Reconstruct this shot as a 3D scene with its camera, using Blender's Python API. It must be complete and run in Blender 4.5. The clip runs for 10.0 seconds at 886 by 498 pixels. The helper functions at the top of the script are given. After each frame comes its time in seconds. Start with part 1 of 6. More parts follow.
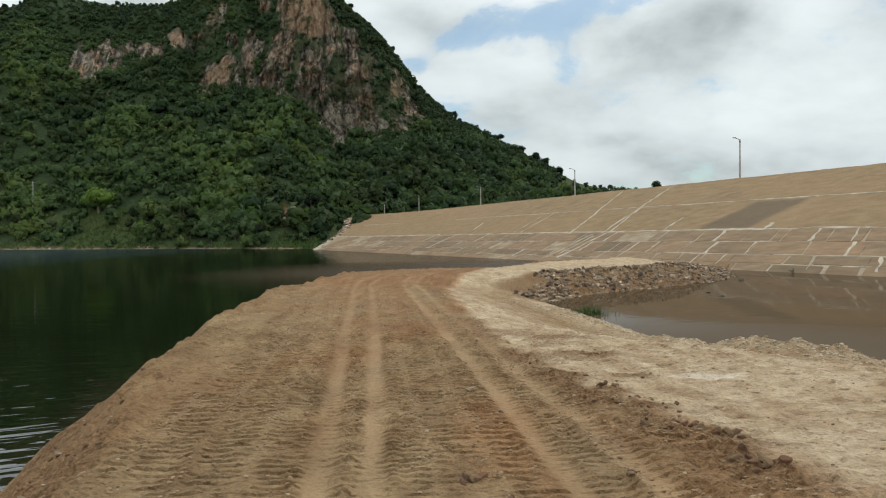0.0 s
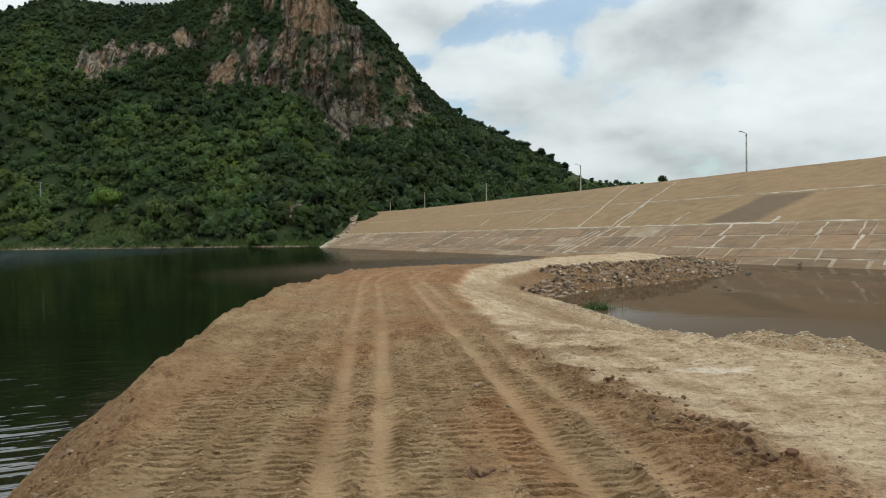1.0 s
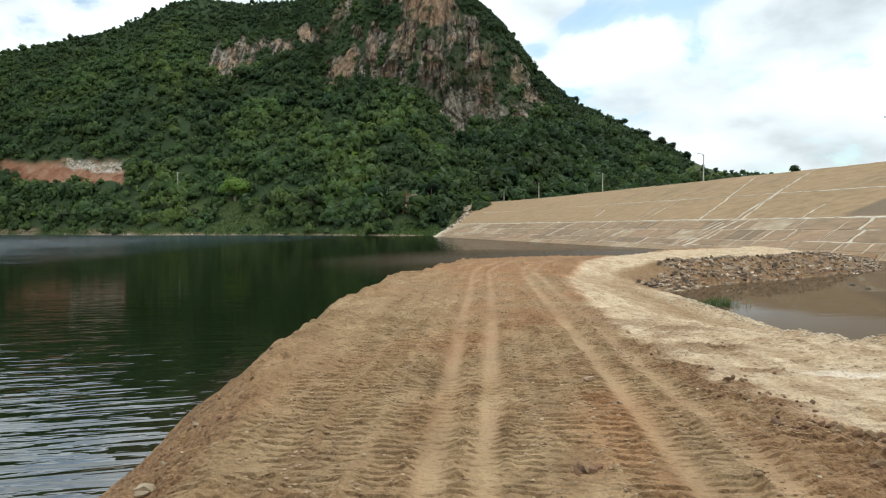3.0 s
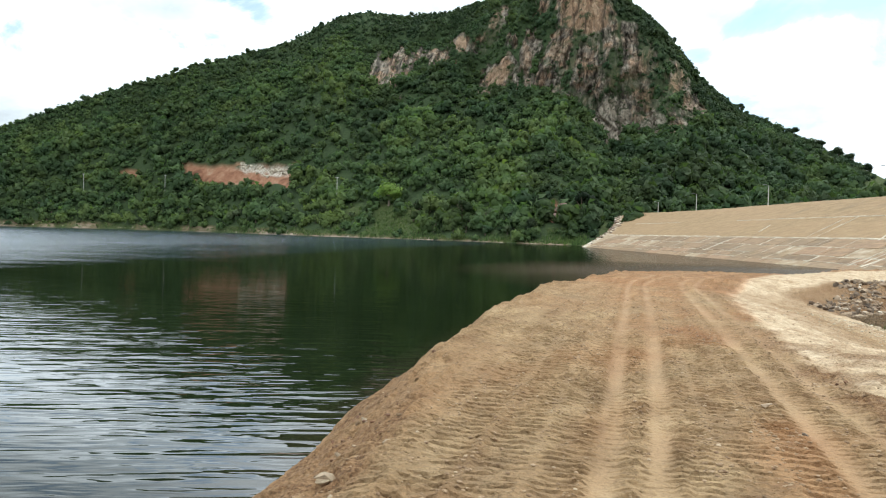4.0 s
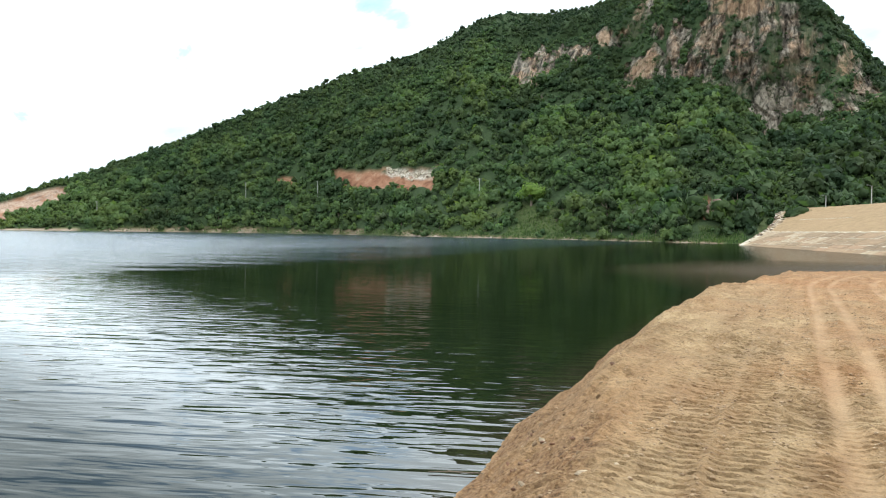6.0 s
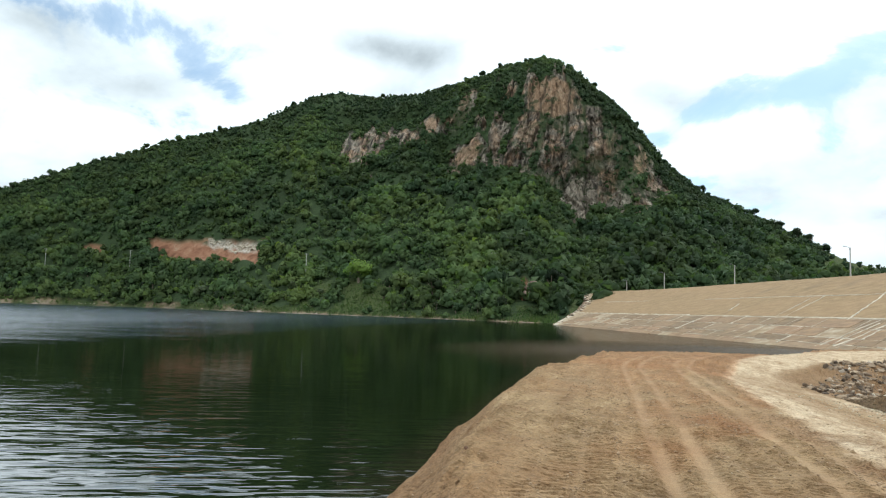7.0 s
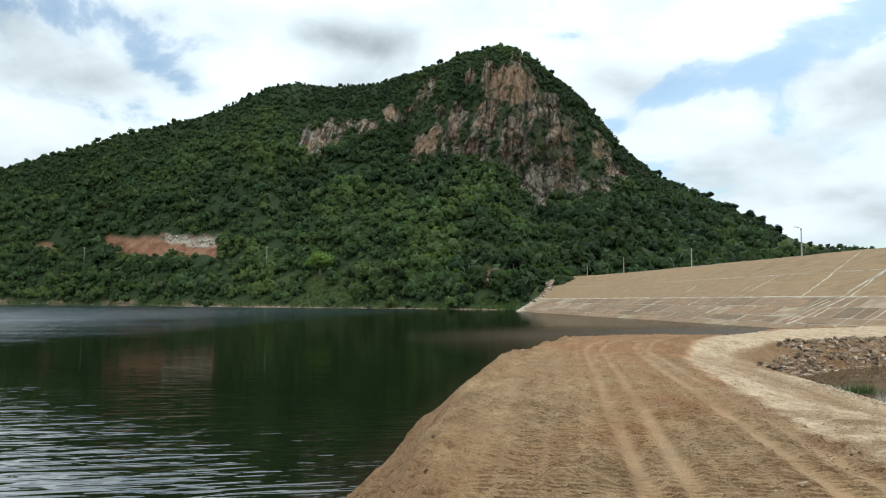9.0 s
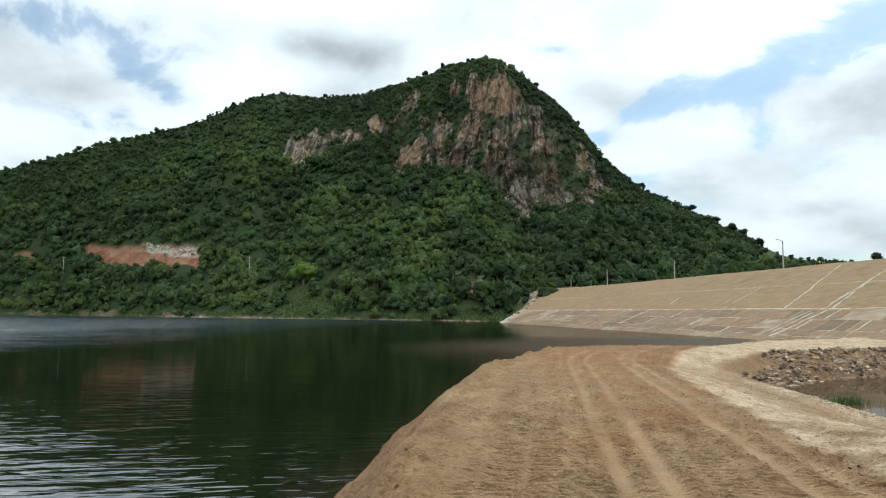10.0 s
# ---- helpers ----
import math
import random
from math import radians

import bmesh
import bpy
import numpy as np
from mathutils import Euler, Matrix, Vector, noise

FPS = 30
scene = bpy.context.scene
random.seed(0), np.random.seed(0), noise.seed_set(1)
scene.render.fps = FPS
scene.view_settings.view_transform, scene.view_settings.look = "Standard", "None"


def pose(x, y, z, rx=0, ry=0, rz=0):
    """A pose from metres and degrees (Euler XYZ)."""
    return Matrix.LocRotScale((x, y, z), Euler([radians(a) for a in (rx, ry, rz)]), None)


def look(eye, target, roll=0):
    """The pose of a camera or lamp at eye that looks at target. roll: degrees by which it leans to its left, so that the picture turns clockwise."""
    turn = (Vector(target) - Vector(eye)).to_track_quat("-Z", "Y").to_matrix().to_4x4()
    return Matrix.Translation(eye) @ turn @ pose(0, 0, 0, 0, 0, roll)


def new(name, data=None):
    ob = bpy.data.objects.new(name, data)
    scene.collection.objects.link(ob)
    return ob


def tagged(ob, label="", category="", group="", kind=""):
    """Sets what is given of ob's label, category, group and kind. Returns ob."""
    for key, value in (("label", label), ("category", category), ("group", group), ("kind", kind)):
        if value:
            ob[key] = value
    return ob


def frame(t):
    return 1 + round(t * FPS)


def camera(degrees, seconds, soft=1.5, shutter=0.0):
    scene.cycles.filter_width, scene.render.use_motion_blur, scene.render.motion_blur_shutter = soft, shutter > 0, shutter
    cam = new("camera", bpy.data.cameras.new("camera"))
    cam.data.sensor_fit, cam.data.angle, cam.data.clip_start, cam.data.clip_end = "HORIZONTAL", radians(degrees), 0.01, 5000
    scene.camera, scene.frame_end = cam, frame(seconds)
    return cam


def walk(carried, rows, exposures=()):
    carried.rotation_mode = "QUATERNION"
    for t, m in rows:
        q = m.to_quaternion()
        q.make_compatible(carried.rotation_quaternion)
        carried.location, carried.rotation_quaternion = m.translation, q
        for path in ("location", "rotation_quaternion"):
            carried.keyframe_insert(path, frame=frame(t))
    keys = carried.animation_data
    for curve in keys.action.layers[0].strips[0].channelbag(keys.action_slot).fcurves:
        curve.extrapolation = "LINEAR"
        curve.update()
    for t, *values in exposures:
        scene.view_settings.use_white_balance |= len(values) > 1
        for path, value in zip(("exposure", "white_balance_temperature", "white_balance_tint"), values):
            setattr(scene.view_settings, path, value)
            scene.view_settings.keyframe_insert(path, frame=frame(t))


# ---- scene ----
cam = camera(63.0, 10.0, soft=1.15)
PATH = [
    (0, (0.793, 0.987, 2.507), (0.684, 2.984, 2.477), -0.5),
    (0.5, (0.786, 0.956, 2.51), (0.676, 2.953, 2.474), -0.6),
    (1, (0.793, 0.955, 2.506), (0.667, 2.951, 2.467), -1.0),
    (1.5, (0.819, 1.02, 2.508), (0.638, 3.011, 2.46), -1.5),
    (2, (0.85, 1.133, 2.481), (0.585, 3.115, 2.444), -1.4),
    (2.2, (0.814, 1.155, 2.488), (0.525, 3.134, 2.444), -1.1),
    (3.3, (0.82, 0.992, 2.5), (0.277, 2.916, 2.435), -0.0),
    (3.5, (0.775, 0.994, 2.506), (0.142, 2.89, 2.449), 0.4),
    (4, (0.615, 0.951, 2.503), (-0.203, 2.776, 2.458), 1.5),
    (4.5, (0.353, 0.901, 2.499), (-0.676, 2.613, 2.398), 0.5),
    (5, (0.193, 0.983, 2.507), (-1.064, 2.53, 2.353), -1.3),
    (5.2, (0.144, 1.046, 2.511), (-1.17, 2.545, 2.341), -1.7),
    (6.3, (-0.117, 1.466, 2.489), (-1.115, 3.2, 2.517), 1.5),
    (6.5, (-0.199, 1.434, 2.495), (-1.067, 3.234, 2.577), 1.7),
    (7, (-0.315, 1.138, 2.581), (-1.054, 2.988, 2.751), 1.7),
    (7.5, (-0.262, 0.874, 2.621), (-0.996, 2.727, 2.797), 0.8),
    (8, (-0.244, 0.835, 2.641), (-0.968, 2.693, 2.794), 0.3),
    (8.5, (-0.264, 0.917, 2.627), (-0.938, 2.795, 2.769), 0.0),
    (9, (-0.3, 1.067, 2.601), (-0.941, 2.957, 2.743), 0.1),
    (9.5, (-0.309, 1.282, 2.556), (-0.93, 3.176, 2.719), 0.3),
    (10, (-0.375, 1.609, 2.505), (-0.974, 3.51, 2.679), 0.3),
]
EXPOSURES = [(0.0, -0.65, 6600, 7), (1.0, -0.65, 6600, 7), (2.0, -0.48, 6520, 7), (3.5, 0.03, 6360, 7), (4.5, 0.40, 6250, 7), (5.0, 0.55, 6250, 7), (6.5, 0.33, 6250, 6), (7.0, -0.07, 6250, 6), (8.0, -0.29, 6250, 6), (10.0, -0.31, 6250, 6)]
walk(cam, [(t, look(eye, target, roll)) for t, eye, target, roll in PATH], EXPOSURES)

# ---- world, sun ----
SUN_AZ, SUN_EL = 25.0, 56.0


def build_world():
    w = bpy.data.worlds.new("sky")
    scene.world = w
    w.use_nodes = True
    nt = w.node_tree
    nt.nodes.clear()
    N = lambda k, **kw: mk(nt, k, **kw)
    out = N("ShaderNodeOutputWorld")
    sky = N("ShaderNodeTexSky")
    sky.sky_type, sky.sun_disc = "NISHITA", False
    sky.sun_elevation, sky.sun_rotation = radians(SUN_EL), radians(SUN_AZ)
    sky.air_density, sky.dust_density, sky.ozone_density = 1.0, 1.5, 1.0
    blue = N("ShaderNodeBackground")
    blue.inputs["Strength"].default_value = 0.15
    nt.links.new(blend(nt, 1.0, sky.outputs[0], (0.86, 1.04, 1.09), "MULTIPLY"), blue.inputs["Color"])
    tc = N("ShaderNodeTexCoord")
    sep = N("ShaderNodeSeparateXYZ")
    nt.links.new(tc.outputs["Generated"], sep.inputs[0])
    # the cloud layer seen in perspective: direction over height
    up = math_node(nt, "ADD", math_node(nt, "MAXIMUM", sep.outputs[2], 0.0), 0.38)
    px = math_node(nt, "DIVIDE", sep.outputs[0], up)
    py = math_node(nt, "DIVIDE", sep.outputs[1], up)
    comb = N("ShaderNodeCombineXYZ")
    nt.links.new(px, comb.inputs[0])
    nt.links.new(py, comb.inputs[1])
    n1 = N("ShaderNodeTexNoise")
    n1.inputs["Scale"].default_value, n1.inputs["Detail"].default_value, n1.inputs["Roughness"].default_value = 2.9, 9.0, 0.58
    n1.inputs["Distortion"].default_value = 0.35
    nt.links.new(comb.outputs[0], n1.inputs["Vector"])
    dens = math_node(nt, "ADD", math_node(nt, "MULTIPLY", math_node(nt, "SUBTRACT", n1.outputs["Fac"], 0.5), 3.3), 0.80)

    def patch(az, tan, ra, rt):
        """A soft round patch of the cloud layer about a direction."""
        d = Vector((math.sin(radians(az)), math.cos(radians(az)), tan))
        u = d.z / d.length + 0.38
        cx, cy = d.x / d.length / u, d.y / d.length / u
        c, s = math.cos(radians(az)), math.sin(radians(az))
        ddx = math_node(nt, "SUBTRACT", px, cx)
        ddy = math_node(nt, "SUBTRACT", py, cy)
        across = math_node(nt, "DIVIDE", math_node(nt, "SUBTRACT", math_node(nt, "MULTIPLY", ddx, c), math_node(nt, "MULTIPLY", ddy, s)), ra)
        along = math_node(nt, "DIVIDE", math_node(nt, "ADD", math_node(nt, "MULTIPLY", ddx, s), math_node(nt, "MULTIPLY", ddy, c)), rt)
        q = math_node(nt, "ADD", math_node(nt, "MULTIPLY", across, across), math_node(nt, "MULTIPLY", along, along))
        return math_node(nt, "POWER", 2.718, math_node(nt, "MULTIPLY", q, -1.0))

    # gaps of blue between the clouds: direction, radii, depth
    for az, tan, ra, rt, k in GAPS:
        dens = math_node(nt, "SUBTRACT", dens, math_node(nt, "MULTIPLY", patch(az, tan, ra, rt), k))
    mask = ramp(nt, dens, [(0.12, (0.20, 0.20, 0.20, 1)), (0.32, (0.36, 0.36, 0.36, 1)), (0.45, (0.80, 0.80, 0.80, 1)), (0.60, (1, 1, 1, 1))])
    n2 = N("ShaderNodeTexNoise")
    n2.inputs["Scale"].default_value, n2.inputs["Detail"].default_value = 2.6, 6.0
    off = N("ShaderNodeVectorMath")
    off.operation = "ADD"
    off.inputs[1].default_value = (3.7, 1.9, 5.0)
    nt.links.new(comb.outputs[0], off.inputs[0])
    nt.links.new(off.outputs[0], n2.inputs["Vector"])
    # grey bellies of the thicker clouds
    shade = math_node(nt, "ADD", math_node(nt, "MULTIPLY", math_node(nt, "SUBTRACT", n2.outputs["Fac"], 0.5), 1.35), 0.63)
    shade = math_node(nt, "SUBTRACT", shade, math_node(nt, "MULTIPLY", math_node(nt, "MAXIMUM", math_node(nt, "SUBTRACT", dens, 0.9), 0.0), 0.2))
    for az, tan, ra, rt, k in BELLIES:
        shade = math_node(nt, "SUBTRACT", shade, math_node(nt, "MULTIPLY", patch(az, tan, ra, rt), k))
    tone = ramp(nt, shade, [(0.24, (0.50, 0.56, 0.60, 1)), (0.38, (0.76, 0.84, 0.89, 1)), (0.52, (0.99, 1.08, 1.13, 1)), (0.64, (1.14, 1.24, 1.30, 1)), (0.90, (1.36, 1.47, 1.53, 1))])
    cloud = N("ShaderNodeBackground")
    nt.links.new(tone, cloud.inputs["Color"])
    # a cloudy sky is brighter towards the zenith
    lift = math_node(nt, "MULTIPLY", math_node(nt, "ADD", math_node(nt, "MULTIPLY", math_node(nt, "MAXIMUM", sep.outputs[2], 0.0), 1.0), 1.0), 0.84)
    nt.links.new(lift, cloud.inputs["Strength"])
    mix = N("ShaderNodeMixShader")
    nt.links.new(mask, mix.inputs[0])
    nt.links.new(blue.outputs[0], mix.inputs[1])
    nt.links.new(cloud.outputs[0], mix.inputs[2])
    nt.links.new(mix.outputs[0], out.inputs[0])


def mk(nt, kind, **kw):
    n = nt.nodes.new(kind)
    for k, v in kw.items():
        n.inputs[k].default_value = v
    return n


def math_node(nt, op, a, b=None, clamp=False):
    n = nt.nodes.new("ShaderNodeMath")
    n.operation, n.use_clamp = op, clamp
    for i, v in enumerate((a, b)):
        if v is None:
            continue
        if isinstance(v, (int, float)):
            n.inputs[i].default_value = v
        else:
            nt.links.new(v, n.inputs[i])
    return n.outputs[0]


def ramp(nt, fac, stops, mode="LINEAR"):
    n = nt.nodes.new("ShaderNodeValToRGB")
    n.color_ramp.interpolation = mode
    el = n.color_ramp.elements
    while len(el) < len(stops):
        el.new(0.5)
    for e, (p, c) in zip(el, stops):
        e.position, e.color = p, c if len(c) == 4 else (*c, 1)
    nt.links.new(fac, n.inputs[0])
    return n.outputs[0]


def blend(nt, fac, a, b, mode="MIX"):
    n = nt.nodes.new("ShaderNodeMix")
    n.data_type, n.blend_type = "RGBA", mode
    for i, v in ((0, fac), (6, a), (7, b)):
        if isinstance(v, (int, float)):
            n.inputs[i].default_value = v
        elif isinstance(v, tuple):
            n.inputs[i].default_value = v if len(v) == 4 else (*v, 1)
        else:
            nt.links.new(v, n.inputs[i])
    return n.outputs[2]


def noise_tex(nt, vec, scale, detail=4.0, rough=0.55, stretch=None, distortion=0.0):
    if stretch:
        m = nt.nodes.new("ShaderNodeMapping")
        m.inputs["Scale"].default_value = stretch
        nt.links.new(vec, m.inputs[0])
        vec = m.outputs[0]
    n = nt.nodes.new("ShaderNodeTexNoise")
    n.inputs["Scale"].default_value, n.inputs["Detail"].default_value = scale, detail
    n.inputs["Roughness"].default_value, n.inputs["Distortion"].default_value = rough, distortion
    nt.links.new(vec, n.inputs["Vector"])
    return n.outputs["Fac"]


def bump(nt, height, strength, distance, normal=None):
    n = nt.nodes.new("ShaderNodeBump")
    n.inputs["Strength"].default_value, n.inputs["Distance"].default_value = strength, distance
    nt.links.new(height, n.inputs["Height"])
    if normal is not None:
        nt.links.new(normal, n.inputs["Normal"])
    return n.outputs[0]


def material(name):
    m = bpy.data.materials.new(name)
    m.use_nodes = True
    nt = m.node_tree
    bsdf = nt.nodes["Principled BSDF"]
    return m, nt, bsdf


def coords(nt):
    return nt.nodes.new("ShaderNodeNewGeometry").outputs["Position"]


def zones(nt, name="zones"):
    a = nt.nodes.new("ShaderNodeAttribute")
    a.attribute_name = name
    sp = nt.nodes.new("ShaderNodeSeparateColor")
    nt.links.new(a.outputs["Color"], sp.inputs[0])
    return sp.outputs[0], sp.outputs[1], sp.outputs[2]


def plain(name, colour, rough=0.8, metal=0.0, vary=0.25, scale=6.0, bump_by=0.0):
    """A surface of one colour with grain and stains; Object Info's Random shifts it from piece to piece."""
    m, nt, b = material(name)
    p = coords(nt)
    dark = tuple(c * (1 - vary) for c in colour)
    light = tuple(min(1, c * (1 + vary)) for c in colour)
    fac = noise_tex(nt, p, scale, 5.0, 0.6)
    col = ramp(nt, fac, [(0.3, dark), (0.7, light)])
    inf = nt.nodes.new("ShaderNodeObjectInfo")
    col = blend(nt, math_node(nt, "MULTIPLY", inf.outputs["Random"], vary), col, tuple(c * 0.55 for c in colour))
    nt.links.new(col, b.inputs["Base Color"])
    b.inputs["Roughness"].default_value, b.inputs["Metallic"].default_value = rough, metal
    if bump_by:
        nt.links.new(bump(nt, noise_tex(nt, p, scale * 4, 6.0, 0.65), 0.6, bump_by), b.inputs["Normal"])
    return m


GAPS = [(-49.5, 0.364, 0.10, 0.06, 0.42), (-60.0, 0.42, 0.12, 0.10, 0.42), (-70.0, 0.50, 0.16, 0.12, 0.42), (-44.5, 0.345, 0.08, 0.07, 0.38), (-41.5, 0.305, 0.07, 0.06, 0.36), (-38.4, 0.284, 0.06, 0.04, 0.34), (-8.2, 0.366, 0.05, 0.04, 0.42),
        (-2.8, 0.268, 0.06, 0.05, 0.42), (1.0, 0.280, 0.08, 0.05, 0.44), (4.8, 0.297, 0.08, 0.06, 0.44), (9.2, 0.318, 0.09, 0.07, 0.46), (14.0, 0.368, 0.09, 0.06, 0.42),
        (6.6, 0.228, 0.05, 0.08, 0.28), (2.3, 0.250, 0.05, 0.04, 0.35), (-4.8, 0.237, 0.06, 0.04, 0.45),
        (-60.0, 0.47, 0.20, 0.14, 0.70), (-70.0, 0.42, 0.20, 0.13, 0.70), (-80.0, 0.50, 0.24, 0.18, 0.70)]
BELLIES = [(-34.0, 0.40, 0.14, 0.10, 0.19), (-26.0, 0.366, 0.12, 0.05, 0.22), (-53.0, 0.35, 0.09, 0.08, 0.20), (-53.0, 0.205, 0.10, 0.08, 0.16), (16.5, 0.292, 0.09, 0.06, 0.26), (0.0, 0.297, 0.12, 0.05, 0.16),
           (12.0, 0.115, 0.22, 0.10, 0.08), (23.5, 0.155, 0.16, 0.10, 0.07), (9.8, 0.133, 0.10, 0.04, 0.14), (-15.5, 0.40, 0.12, 0.06, 0.12)]
build_world()
sun = new("sun", bpy.data.lights.new("sun", "SUN"))
sun.data.energy, sun.data.angle, sun.data.color = 1.0, radians(12), (1.0, 0.97, 0.88)
sun.matrix_world = look((0, 0, 300), (-300 * math.sin(radians(SUN_AZ)) / math.tan(radians(SUN_EL)), -300 * math.cos(radians(SUN_AZ)) / math.tan(radians(SUN_EL)), 0))


# ---- numeric noise ----
def hash2(ix, iy, seed):
    h = (ix.astype(np.int64) * 374761393 + iy.astype(np.int64) * 668265263 + seed * 144269504) & 0xFFFFFFFF
    h = ((h ^ (h >> 13)) * 1274126177) & 0xFFFFFFFF
    return ((h ^ (h >> 16)) & 0xFFFFFF) / float(0xFFFFFF)


def vnoise(x, y, seed=0):
    """Smooth value noise, 0 to 1."""
    x, y = np.asarray(x, float), np.asarray(y, float)
    ix, iy = np.floor(x), np.floor(y)
    fx, fy = x - ix, y - iy
    fx, fy = fx * fx * (3 - 2 * fx), fy * fy * (3 - 2 * fy)
    a, b = hash2(ix, iy, seed), hash2(ix + 1, iy, seed)
    c, d = hash2(ix, iy + 1, seed), hash2(ix + 1, iy + 1, seed)
    return (a + (b - a) * fx) * (1 - fy) + (c + (d - c) * fx) * fy


def fbm(x, y, octaves=4, seed=0, gain=0.5):
    total, amp, norm = 0.0, 1.0, 0.0
    for o in range(octaves):
        total = total + amp * vnoise(x * 2**o + 17.3 * o, y * 2**o - 9.1 * o, seed + o)
        norm += amp
        amp *= gain
    return total / norm


def smooth(a, b, x):
    t = np.clip((x - a) / (b - a), 0, 1)
    return t * t * (3 - 2 * t)


def grid_mesh(name, X, Y, Z, mat, attr=None, flip=False, tone=None, soft=True, strata=None):
    """One mesh from a rectangular grid of points; attr: three layers of zones at its points."""
    r, c = X.shape
    me = bpy.data.meshes.new(name)
    co = np.stack([X, Y, Z], -1).reshape(-1, 3).astype(np.float32)
    idx = np.arange(r * c).reshape(r, c)
    quads = np.stack([idx[:-1, :-1], idx[:-1, 1:], idx[1:, 1:], idx[1:, :-1]], -1).reshape(-1, 4)
    if flip:
        quads = quads[:, ::-1]
    me.vertices.add(len(co))
    me.vertices.foreach_set("co", co.ravel())
    me.loops.add(quads.size)
    me.loops.foreach_set("vertex_index", quads.ravel().astype(np.int32))
    me.polygons.add(len(quads))
    me.polygons.foreach_set("loop_start", np.arange(0, quads.size, 4, dtype=np.int32))
    me.update(calc_edges=True)
    me.polygons.foreach_set("use_smooth", np.full(len(quads), soft, dtype=bool))
    for title, layers in (("zones", attr), ("tone", tone), ("strata", strata)):
        if layers is None:
            continue
        at = me.attributes.new(title, "FLOAT_COLOR", "POINT")
        col = np.ones((r * c, 4), np.float32)
        for k, layer in enumerate(layers):
            col[:, k] = np.clip(layer, 0, 1).ravel()
        at.data.foreach_set("color", col.ravel())
    me.materials.append(mat)
    return new(name, me)


def tri_mesh(name, co, tris, mat, tint=None, flat=True):
    me = bpy.data.meshes.new(name)
    co, tris = np.asarray(co, np.float32), np.asarray(tris, np.int32)
    me.vertices.add(len(co))
    me.vertices.foreach_set("co", co.ravel())
    me.loops.add(tris.size)
    me.loops.foreach_set("vertex_index", tris.ravel())
    me.polygons.add(len(tris))
    me.polygons.foreach_set("loop_start", np.arange(0, tris.size, 3, dtype=np.int32))
    me.update(calc_edges=True)
    me.polygons.foreach_set("use_smooth", np.full(len(tris), not flat, dtype=bool))
    if tint is not None:
        at = me.attributes.new("tint", "FLOAT", "POINT")
        at.data.foreach_set("value", np.asarray(tint, np.float32))
    if mat:
        me.materials.append(mat)
    return me


def part(name, bm, mat, parent, label=""):
    me = bpy.data.meshes.new(name)
    bm.to_mesh(me)
    bm.free()
    me.materials.append(mat)
    ob = new(name, me)
    ob.parent = parent
    return tagged(ob, label) if label else ob


def seg_dist(X, Y, line):
    """Distance of points from a polyline."""
    X, Y = np.asarray(X, float), np.asarray(Y, float)
    best = np.full(X.shape, 1e9)
    for (ax, ay), (bx, by) in zip(line[:-1], line[1:]):
        dx, dy = bx - ax, by - ay
        t = np.clip(((X - ax) * dx + (Y - ay) * dy) / (dx * dx + dy * dy), 0, 1)
        best = np.minimum(best, np.hypot(X - ax - t * dx, Y - ay - t * dy))
    return best


def inside(X, Y, poly):
    X, Y = np.asarray(X, float), np.asarray(Y, float)
    res = np.zeros(X.shape, bool)
    for (ax, ay), (bx, by) in zip(poly, poly[1:] + poly[:1]):
        if ay == by:
            continue
        cross = (ay > Y) != (by > Y)
        res ^= cross & (X < (bx - ax) * (Y - ay) / (by - ay) + ax)
    return res


